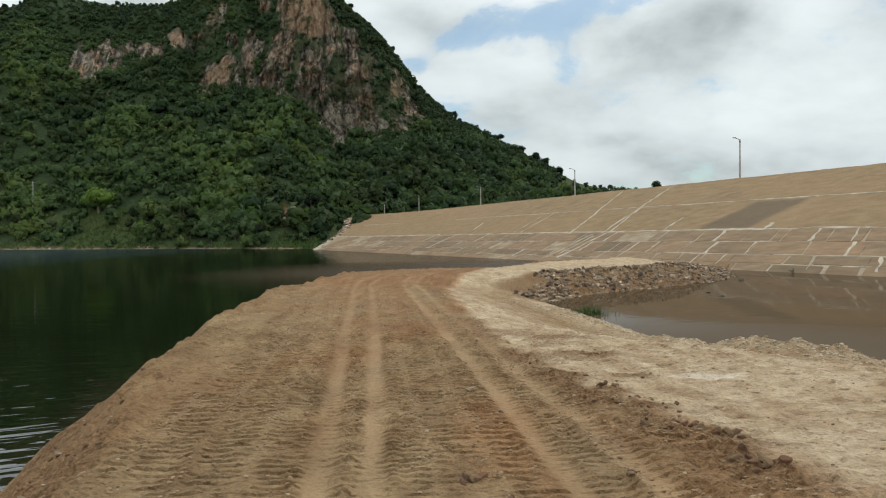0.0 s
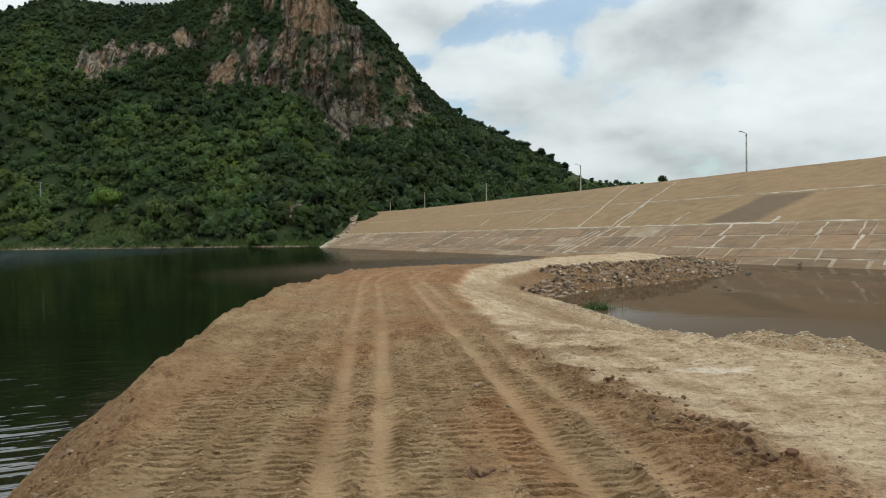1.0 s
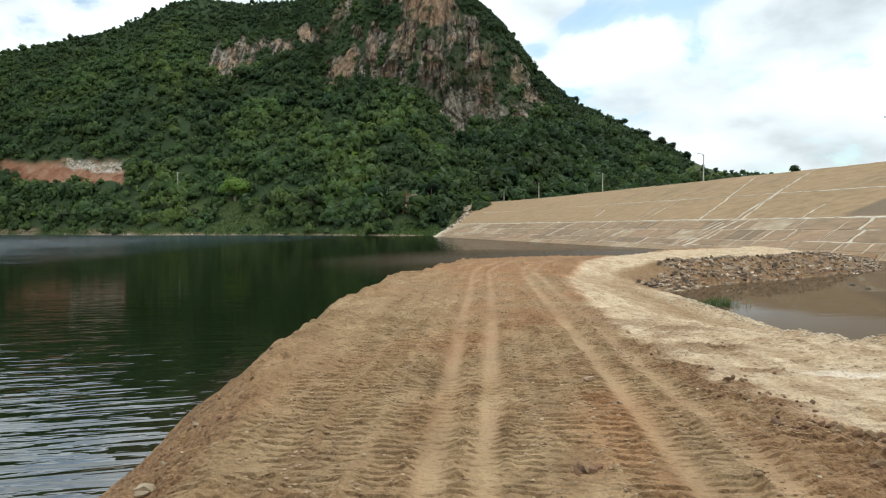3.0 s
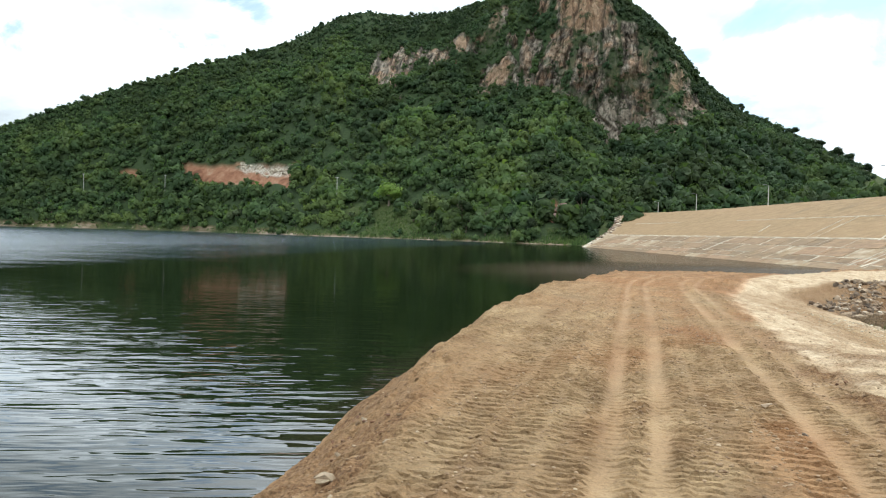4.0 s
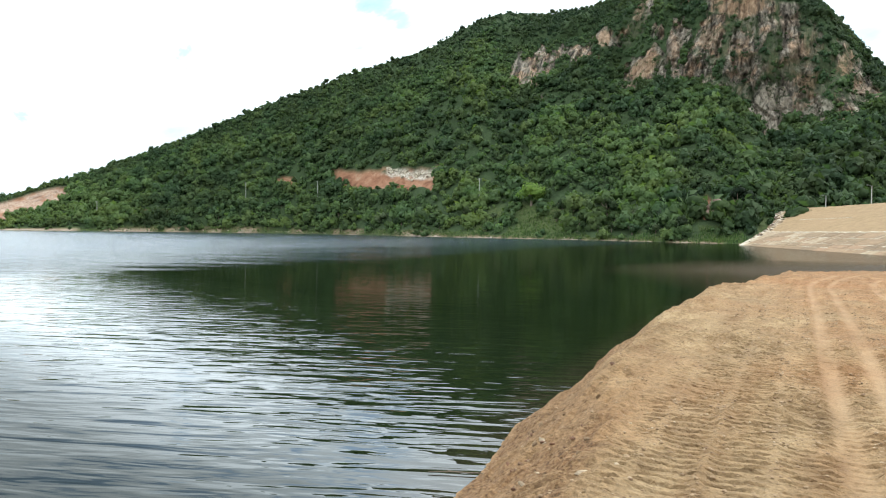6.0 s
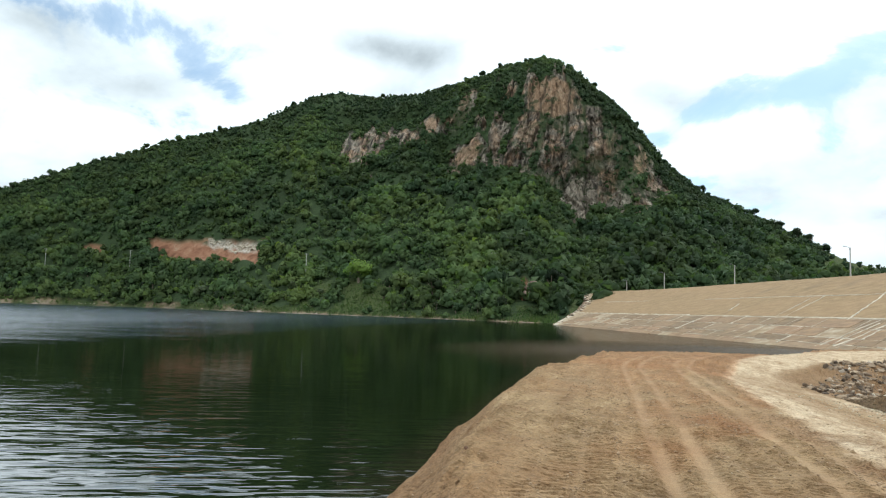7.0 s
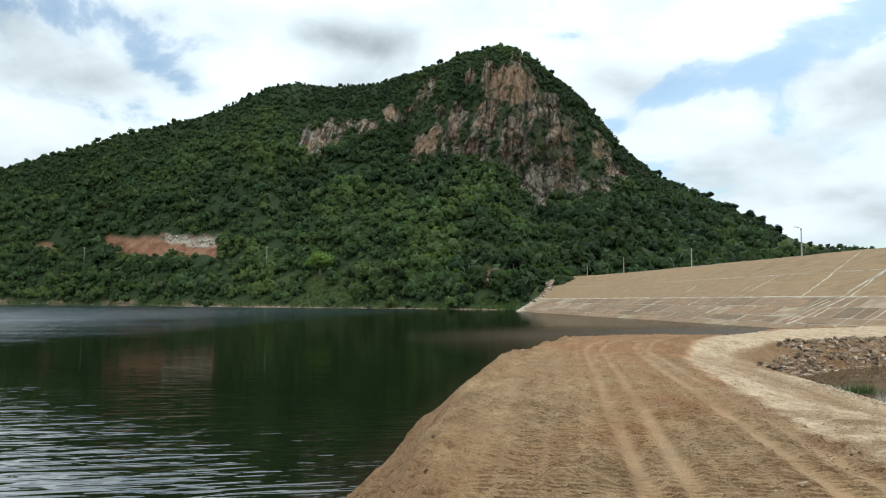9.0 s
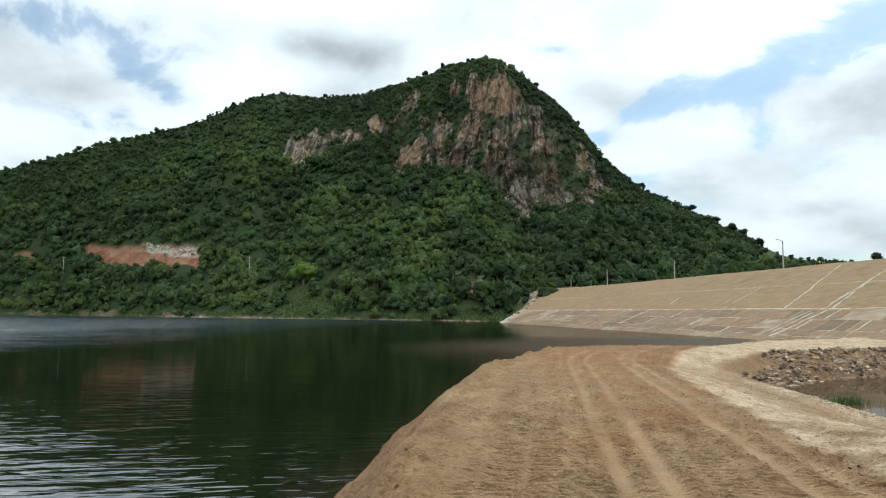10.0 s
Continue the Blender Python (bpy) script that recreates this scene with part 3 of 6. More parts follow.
CONCRETE = plain("weathered_concrete", (0.42, 0.40, 0.36), 0.85, 0, 0.2, 2.0, 0.01)
LIME = plain("lime_mortar", (0.49, 0.415, 0.315), 0.9, 0, 0.35, 1.2, 0.03)
METAL = plain("galvanised_metal", (0.22, 0.225, 0.23), 0.45, 0.8, 0.15, 3.0)
PLASTER = plain("white_plaster", (0.72, 0.70, 0.66), 0.85, 0, 0.12, 1.0)
WET = plain("wet_stone", (0.045, 0.042, 0.026), 0.8, 0, 0.3, 5.0, 0.02)
PINK = plain("pink_rock", (0.25, 0.165, 0.125), 0.9, 0, 0.45, 0.9, 0.2)
TILES = plain("clay_roof", (0.24, 0.15, 0.11), 0.85, 0, 0.3, 1.5)
GLASS = plain("dark_pane", (0.03, 0.035, 0.04), 0.15, 0, 0.1, 1.0)

# ---- ground to the horizon and the water ----
def build_ground():
    az = np.radians(np.linspace(0, 360, 181))
    rr = np.array([0, 60, 150, 300, 420, 470, 500, 560, 700, 1000, 1600, 2600, 4600.0])
    A, D = np.meshgrid(az, rr)
    X, Y = D * np.sin(A), D * np.cos(A)
    Z = np.where(D < 440, -3.0, np.where(D < 480, -0.6, 1.2)) + np.where(D > 480, 1.2 * fbm(X / 90, Y / 90, 3, 5), 0)
    lay = np.zeros_like(X)
    ob = grid_mesh("ground", X, Y, Z, HILL, (lay, lay * 0, lay + (D > 460)))
    tagged(ob, "flat green scrubland and lake bed reaching the horizon", "ground", kind="structure")


build_ground()


def water_sheet(name, pts, z, mat, label):
    bm = bmesh.new()
    bm.faces.new([bm.verts.new((x, y, z)) for x, y in pts])
    me = bpy.data.meshes.new(name)
    bm.to_mesh(me)
    bm.free()
    me.materials.append(mat)
    return tagged(new(name, me), label, "water", kind="structure")


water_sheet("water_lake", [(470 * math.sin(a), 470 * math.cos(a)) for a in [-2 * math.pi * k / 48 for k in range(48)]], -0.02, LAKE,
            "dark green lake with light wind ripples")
water_sheet("water_pond", [(1.0, 24.0), (4.0, -30.0), (70.0, -30.0), (40.0, 45.0), (22.0, 62.0), (12.0, 50.0), (4.0, 38.0)], 0.0, POND,
            "still muddy brown pond below the dam face")

# ---- causeway ----
LAKE_EDGE = [(-3.0, -40), (-3.0, 0), (-3.25, 4.4), (-3.95, 7.7), (-4.6, 9.6), (-4.9, 11.6), (-5.55, 14.8), (-5.65, 16.2), (-6.3, 20.2), (-6.65, 21.8), (-6.9, 30), (-7.0, 35), (-6.1, 39.5),
             (-3.2, 42.5), (0.2, 43.0), (2.0, 47.0), (5.0, 53.0), (9.5, 56.5), (16.0, 66.0)]
SPIT_EDGE = [(18.6, 55.0), (15.8, 45.8), (13.2, 41.5), (10.7, 38.4), (7.2, 34.7), (4.6, 31.8), (3.1, 29.3)]
POND_EDGE = [(3.1, 29.3), (3.7, 26.4), (4.45, 22.4), (5.05, 18.8), (5.8, 16.9), (6.7, 15.9), (7.4, 15.3), (8.0, 14.7), (11, 12.2), (16, 9), (24, 5), (40, -2), (60, -40)]
LAND = LAKE_EDGE + [(24, 66)] + SPIT_EDGE + POND_EDGE[1:]
ROAD_Z = 0.9


def road_q(x, y):
    """Across the road, along which the wheel tracks run; it bends to the right at its far end."""
    return x + 0.165 * (y - 6.4) - 0.016 * np.maximum(0, y - 25) ** 2


def rut_drift(c, y):
    """The inner ruts of the two pairs lie closer together near the start than farther on."""
    if c == RUTS[1]:
        return np.interp(y, [4, 6.3, 8.2, 12, 19], [-0.16, -0.10, -0.03, 0.02, 0.07])
    if c == RUTS[3]:
        return np.interp(y, [6, 9, 12], [0.08, -0.02, 0.0])
    return 0.0 * y


def windrow_q(y):
    return np.interp(y, [3, 5.7, 7.1, 8.9, 13.2, 20, 31, 45], [3.0, 2.7, 2.5, 2.1, 1.85, 2.2, 3.0, 3.2])


def causeway_height(X, Y):
    land = inside(X, Y, LAND)
    dl, ds, dp = seg_dist(X, Y, LAKE_EDGE), seg_dist(X, Y, SPIT_EDGE), seg_dist(X, Y, POND_EDGE)
    wob = 0.5 * (fbm(X * 0.9, Y * 0.9, 3, 3) - 0.5) + 0.35 * (fbm(X * 2.4, Y * 1.6, 3, 6) - 0.5)
    far = smooth(34, 42, Y) * smooth(6, -1, X)
    wide = 1.15 + 0.45 * smooth(8.5, 6.0, Y) + 2.5 * far
    # a straight bank with a crisp brink
    zl = ROAD_Z * np.minimum(np.clip((dl + 0.8 * wob) / wide, 0, 1), 1.0) ** 0.92
    zs = (ROAD_Z - 0.08) * np.clip((ds + wob * 0.6) / 1.7, 0, 1) ** 0.8 + 0.1 * smooth(1.6, 4.0, ds)
    zp = ROAD_Z * np.clip((dp + 0.6 * wob) / 5.2, 0, 1) ** 1.05
    z_in = np.minimum(np.minimum(zl, zs), zp)
    z_in = z_in * (1 - 0.7 * smooth(11.5, 16.5, X) * smooth(34, 38, Y))
    z_out = -np.minimum(np.minimum(dl, ds), dp) * 0.65
    Z = np.where(land, z_in, np.maximum(z_out, -1.5))
    Z = Z + 0.05 * np.exp(-(((ds - 1.9) / 1.3) ** 2)) * land * smooth(28.5, 33, Y)
    q, w = road_q(X, Y), windrow_q(Y)
    top = smooth(0.3, 0.7, Z)
    road = top * smooth(-2.75, -2.3, q + 0.3 * (fbm(X, Y, 2, 8) - 0.5)) * smooth(0.25, -0.15, q - w)
    rut = np.zeros_like(X)
    for c in RUTS:
        centre = c + rut_drift(c, Y) + 0.05 * (fbm(Y * 0.35 + c * 9, Y * 0, 2, 12) - 0.5)
        rut = np.maximum(rut, np.exp(-(((q - centre + 0.05 * (fbm(X * 3, Y * 1.2, 2, 22) - 0.5)) / 0.105) ** 4)))
    rut = rut * road * (0.55 + 0.45 * smooth(0.3, 0.55, fbm(X * 1.5, Y * 0.6, 3, 21)))
    # cleat prints of a tracked machine: lanes of cross grooves with a thrown-up lip, worn away in places
    lane_w = 0.44
    lq = q / lane_w + 0.15
    lanes = np.floor(lq)
    side_on = np.abs(lq - np.round(lq)) * lane_w
    step = 0.108 + 0.030 * hash2(lanes, lanes * 0, 14)
    slant = 0.25 * (hash2(lanes, lanes * 0, 24) - 0.5)
    phase = (0.987 * Y - 0.163 * X + slant * (lq - lanes) * lane_w) / step + 2.3 * hash2(lanes, lanes * 0, 4) + 0.2 * (fbm(X * 1.5, Y * 1.5, 2, 31) - 0.5)
    cell = np.floor(phase)
    ridge = phase - cell
    bite = (0.8 + 0.3 * hash2(lanes, cell, 61)) * smooth(0.24, 0.46, fbm(X * 5, Y * 5, 3, 33)) * 1.1
    # single shoes of the track leave shorter dashes
    bite = bite * (0.5 + 0.7 * hash2(np.floor(lq * 3 + hash2(cell, lanes, 63)), cell, 65))
    groove = smooth(0.34, 0.44, ridge) * smooth(0.66, 0.58, ridge)
    lip_up = smooth(0.58, 0.64, ridge) * smooth(0.86, 0.68, ridge)
    keep = smooth(0.20, 0.36, fbm(X * 0.8 + lanes * 3.1, Y * 0.35, 3, 40)) * smooth(0.02, 0.06, side_on) * smooth(-2.2, -1.9, q)
    Z = Z + road * (1 - rut) * keep * bite * (0.012 * lip_up - 0.028 * groove) * (1 - 0.65 * smooth(1.9, 2.1, q))
    Z = Z - 0.024 * rut
    edge = np.exp(-((side_on / 0.05) ** 2))
    Z = Z + road * (1 - rut) * edge * 0.05 * smooth(0.42, 0.7, fbm(X * 5, Y * 2.2, 3, 45)) * smooth(0.35, 0.6, hash2(np.round(lq), lanes * 0, 19))
    # crumbs pressed up along the borders of the ruts
    for c in RUTS:
        Z = Z + road * 0.022 * np.exp(-(((np.abs(q - c - rut_drift(c, Y)) - 0.16) / 0.04) ** 2)) * smooth(0.48, 0.66, fbm(X * 10, Y * 9, 3, 52))
    Z = Z + road * 0.04 * (fbm(q * 2.1, Y * 0.3, 3, 50) - 0.5)
    grains = fbm(X * 9, Y * 9, 4, 60, 0.6)
    Z = Z + np.where(Z > -0.3, 1, 0) * (0.04 * (grains - 0.5) * (1 - 0.75 * rut))
    Z = Z + top * 0.10 * (fbm(X * 0.7, Y * 0.7, 4, 70) - 0.5)
    crumbs = smooth(0.62, 0.80, vnoise(X * 11, Y * 11, 77)) * smooth(0.4, 0.7, fbm(X * 0.8, Y * 0.8, 3, 78))
    Z = Z + (0.034 - 0.014 * smooth(-0.1, 0.3, q - w)) * crumbs * (1 - rut) * np.where(Z > 0.05, 1, 0)
    # broken flakes between the track and the silt, small lumps on the silt
    flakes = top * smooth(1.9, 2.1, q) * smooth(0.35, 0.05, q - w)
    Z = Z + flakes * 0.040 * (smooth(0.45, 0.6, fbm(X * 6, Y * 9, 3, 81)) - 0.4)
    Z = Z + top * smooth(0.0, 0.3, q - w) * 0.03 * smooth(0.55, 0.75, fbm(X * 5, Y * 6, 3, 82))
    # the windrow of clods beside the road, heaps along the pond
    row = np.exp(-(((q - w) / 0.28) ** 2)) * top * smooth(24, 16, Y)
    Z = Z + row * (0.0 + 0.045 * smooth(0.45, 0.8, fbm(X * 3.2, Y * 3.2, 3, 80)))
    for hx, hy, hr, hh in ((6.40, 15.0, 0.55, 0.36), (6.9, 14.5, 0.45, 0.22), (5.8, 15.6, 0.45, 0.22), (7.3, 13.9, 0.6, 0.24), (5.4, 16.7, 0.45, 0.2), (4.9, 17.4, 0.4, 0.16), (8.6, 12.6, 0.7, 0.22)):
        d2 = ((X - hx) ** 2 + (Y - hy) ** 2) / hr**2
        Z = Z + hh * np.exp(-d2) * (0.6 + 1.1 * (fbm(X * 3.2, Y * 3.2, 3, 85) - 0.3))
    # soft heaps of sand along the lip over the lake
    for hx, hy, hr, hh in ((-2.9, 9.5, 0.55, 0.13), (-3.6, 11.7, 0.5, 0.09), (-4.3, 15.3, 0.6, 0.10), (-4.7, 18.0, 0.7, 0.14), (-5.7, 23.3, 0.9, 0.14), (-2.7, 7.6, 0.5, 0.08)):
        Z = Z + hh * np.exp(-((X - hx) ** 2 + (0.6 * (Y - hy)) ** 2) / hr**2)
    berm = np.exp(-(((dp - 0.9) / 0.6) ** 2)) * land * smooth(30, 22, Y)
    Z = Z + berm * 0.26 * (fbm(X * 2.6, Y * 2.6, 3, 88) - 0.4)
    spit = smooth(3.2, 2.3, ds + 1.4 * smooth(32.0, 29.5, Y)) * smooth(28.0, 31.0, Y) * land
    Z = Z + spit * 0.32 * (fbm(X * 1.7, Y * 1.7, 4, 89, 0.65) - 0.45)
    # patches of dark debris spilled from the track on to the silt
    debris = np.zeros_like(X)
    for hx, hy, hr in ((2.5, 6.95, 0.24), (2.66, 6.08, 0.2), (2.35, 7.85, 0.3), (2.5, 9.37, 0.28), (2.1, 8.55, 0.3), (2.3, 10.9, 0.45), (1.75, 9.4, 0.4), (1.9, 12.6, 0.6), (-3.4, 10.75, 0.16), (-3.85, 13.4, 0.4), (-2.3, 5.4, 0.45), (-2.5, 6.6, 0.35)):
        debris = np.maximum(debris, np.exp(-((X - hx + 0.35 * (Y - hy)) / hr) ** 2 - ((Y - hy) / (0.7 * hr)) ** 2))
    debris = debris * smooth(0.35, 0.6, fbm(X * 6, Y * 6, 3, 92) + 0.25 * debris)
    Z = Z + debris * 0.05 * fbm(X * 12, Y * 12, 2, 93)
    # crumbling lip on the lake side
    lip = np.exp(-(((dl - 1.25) / 0.5) ** 2)) * land
    Z = Z + lip * 0.22 * (fbm(X * 2.2, Y * 2.2, 5, 90, 0.6) - 0.45)
    side = smooth(-0.1, 0.35, q - w) * top
    bleach = np.maximum(side * smooth(0.2, 0.55, fbm(X * 0.5, Y * 0.9, 4, 95) + 0.22), smooth(24, 34, Y) * smooth(0.6, 1.6, q - w + 0.6))
    bleach = np.maximum(bleach, 0.85 * smooth(2.4, 0.6, dp))
    pale = smooth(0.25, 0.75, np.exp(-(((X - 3.4) / 0.46) ** 2) - ((Y - 9.45 + 0.1 * (X - 3.4)) / 0.24) ** 2) + 0.3 * (fbm(X * 3, Y * 3, 3, 96) - 0.5))
    bleach = np.clip(0.86 * bleach, 0, 1) * (1 - spit)
    clod = np.clip(0.6 * row * smooth(0.42, 0.62, fbm(X * 1.3, Y * 1.3, 3, 99)) + 0.6 * land * smooth(0.96, 0.85, zl / ROAD_Z) * smooth(0.22, 0.50, fbm(X * 1.6, Y * 1.6, 3, 98)) * smooth(26, 10, Y)
                   + 0.5 * smooth(0.60, 0.78, fbm(X * 1.1, Y * 2.0, 3, 97)) * top * smooth(0.9, 0.0, np.abs(q - w) - 0.4)
                   + 0.45 * smooth(27, 35, Y) * smooth(0.3, -0.3, q - w) * top * smooth(0.3, 0.6, fbm(X * 0.9, Y * 0.5, 3, 94)) + 0.7 * spit + 0.9 * debris + 0.38 * flakes * smooth(0.42, 0.6, fbm(X * 2.2, Y * 2.2, 3, 83)) + 0.9 * (1 - land) * smooth(0.02, -0.12, Z) + 0.8 * land * np.exp(-((np.minimum(dl, ds) / 0.35) ** 2)), 0, 1)
    # redder soil in the trodden middle, beside the windrow and where the road bends away
    rust = smooth(0.34, 0.70, fbm(X * 1.1, Y * 0.45, 4, 101)) * (smooth(-1.7, 0.3, q) * smooth(1.6, 1.0, q) + 0.9 * smooth(1.7, 2.0, q) * smooth(0.5, 0.1, q - w)) + 0.9 * smooth(20, 30, Y) * smooth(0.5, -0.2, q - w)
    # the shoulder over the lake: loose earth, cracked and slumped
    loose = land * smooth(1.9, 1.3, dl) * smooth(0.0, 0.2, Z)
    Z = Z + loose * (0.10 * (fbm(X * 4.5, Y * 3.5, 4, 103, 0.6) - 0.5) - 0.05 * smooth(0.06, 0.0, np.abs(fbm(X * 1.8, Y * 1.8, 3, 105) - 0.5)))
    return Z - 0.03 * pale, (bleach, rut * (1 - bleach), clod), (pale, np.clip(rust, 0, 1), pale * 0)


RUTS = (-0.43, 0.04, 1.28, 1.75)


def build_causeway():
    xs = np.concatenate([np.linspace(-12, -5.6, 40)[:-1], np.arange(-5.6, 3.6, 0.044), np.arange(3.6, 8.5, 0.05), np.linspace(8.5, 28, 80)])
    ys = [2.6]
    while ys[-1] < 70:
        ys.append(ys[-1] + max(0.013, (0.0023 if ys[-1] < 13 else 0.006 if ys[-1] < 20 else 0.009) * ys[-1]))
    ys = np.concatenate([np.linspace(-38, -3, 40)[:-1], np.linspace(-3, 2.6, 70)[:-1], ys])
    X, Y = np.meshgrid(xs, ys)
    Z, zone, crust = causeway_height(X, Y)
    ob = grid_mesh("causeway", X, Y, Z, EARTH, zone, tone=crust, soft=False)
    tagged(ob, "dirt causeway with tyre ruts and cleat prints between lake and pond", "dirt road", kind="structure")
    return ob


causeway = build_causeway()

# ---- dam ----
C0, DIR, UPS = np.array([43.1, 79.3, 10.0]), np.array([-0.444, 0.896, 0.0]), np.array([0.8554, 0.4241, 0.2972])
CREST_Z = 10.0


def dam_point(s, z, proud=0.0):
    """A point of the upstream face: s metres along the crest, at the height z. The far end swings towards the lake."""
    s, z = np.asarray(s, float), np.asarray(z, float)
    up = (z - CREST_Z) / UPS[2]
    p = C0 + DIR * s[..., None] + UPS * up[..., None]
    p = p + np.array([-0.896, -0.444, 0.0]) * (np.maximum(0, s - 125) ** 2 * 0.0035 * np.clip(z / 10, 0, 1))[..., None]
    return p + np.array([-0.2663, -0.1320, 0.9548]) * proud


def end_s(z):
    """Where the dam's face meets the abutment, at each height."""
    return 124.0 + 56.0 * np.clip(z / 10.0, -0.3, 1)


def build_dam():
    u = np.linspace(0, 1, 520)
    zz = np.concatenate([np.linspace(-2.5, 10, 72), [10.0, 9.95, 4.0, -2.5]])
    U, Zg = np.meshgrid(u, zz)
    S = -170 + (end_s(Zg) + 170) * U
    P = dam_point(S, np.minimum(Zg, 10))
    relief = 0.12 * (fbm(S * 0.25, Zg * 0.8, 4, 7) - 0.5) + 0.05 * (fbm(S * 1.2, Zg * 3, 3, 9) - 0.5)
    relief *= 1 - 0.85 * smooth(3.2, 2.9, Zg)
    P[..., 2] += np.where(np.arange(len(zz))[:, None] < 72, relief, 0)
    back = np.array([0.896, 0.444, 0])
    for k, off in ((72, 3.0), (73, 6.0), (74, 20.0), (75, 34.0)):
        P[k] = P[71] + back * off
        P[k, :, 2] = zz[k]
    stain = smooth(0.25, 0.6, np.exp(-(((S - 1.2 - 0.45 * (Zg - 4.5)) / 3.2) ** 4)) * (Zg > 3.3) * (Zg < 6.0) + 0.3 * (fbm(S, Zg, 3, 2) - 0.5))
    stain = np.maximum(stain, 0.8 * np.exp(-(((S - 13.5 - 0.9 * (Zg - 7.2)) / 2.2) ** 2) - ((Zg - 7.3) / 0.55) ** 2) * (fbm(S * 2, Zg * 2, 3, 4) > 0.42))
    for sc, zc in ((34, 8.6), (50, 8.4), (58, 8.2), (70, 7.8)):
        stain = np.maximum(stain, 0.45 * np.exp(-(((S - sc - 1.7 * (Zg - zc)) / 1.3) ** 2) - ((Zg - zc) / 0.9) ** 2))
    pale = 0.28 * smooth(0.56, 0.72, fbm(S * 0.9, Zg * 4.0, 4, 14)) * smooth(3.2, 2.9, Zg)
    pale = np.maximum(pale, smooth(7, 0, end_s(Zg) - S) * smooth(0.35, 0.6, fbm(S * 0.8, Zg * 2, 3, 15)))
    pale = np.maximum(pale, 0.22 * smooth(14, 2, S) * smooth(3.0, 2.8, Zg))
    low = smooth(3.2, 2.9, Zg + 0.3 * (fbm(S * 0.3, Zg, 2, 16) - 0.5))
    ob = grid_mesh("dam", P[..., 0], P[..., 1], P[..., 2], DAM, (pale, stain, low), flip=True)
    return tagged(ob, "long tan earth dam with pale joints on its sloping face", "dam", kind="structure")


dam = build_dam()


def strip(s0, z0, s1, z1, width, proud, seed, n=None):
    """An uneven raised line of mortar on the dam's face from one place to another."""
    rnd = random.Random(seed)
    n = n or max(4, int(abs(s1 - s0) / 1.2 + abs(z1 - z0) * 2))
    t = np.linspace(0, 1, n + 1)
    S, Zv = s0 + (s1 - s0) * t, z0 + (z1 - z0) * t
    horiz = abs(s1 - s0) * 0.297 > abs(z1 - z0) * 1.5
    bm = bmesh.new()
    rows = []
    for a, c in zip(S, Zv):
        w = width * (rnd.uniform(0.12, 0.85) if width < 1 else rnd.uniform(0.4, 0.75)) / 2
        j = rnd.uniform(-0.25, 0.25) * width
        if horiz:
            lo, hi = dam_point(a, c + (j - w) * 0.297, 0), dam_point(a, c + (j + w) * 0.297, 0)
            lo2, hi2 = dam_point(a, c + (j - w * 0.8) * 0.297, proud), dam_point(a, c + (j + w * 0.8) * 0.297, proud)
        else:
            lo, hi = dam_point(a + j - w, c, 0), dam_point(a + j + w, c, 0)
            lo2, hi2 = dam_point(a + j - w * 0.8, c, proud), dam_point(a + j + w * 0.8, c, proud)
        rows.append([bm.verts.new(v) for v in (lo - (0, 0, 0.1), lo2, hi2, hi - (0, 0, 0.1))])
    for a, b in zip(rows[:-1], rows[1:]):
        for k in range(3):
            bm.faces.new((a[k], b[k], b[k + 1], a[k + 1]))
    bm.faces.new(rows[0])
    bm.faces.new(rows[-1][::-1])
    bmesh.ops.recalc_face_normals(bm, faces=bm.faces)
    return bm


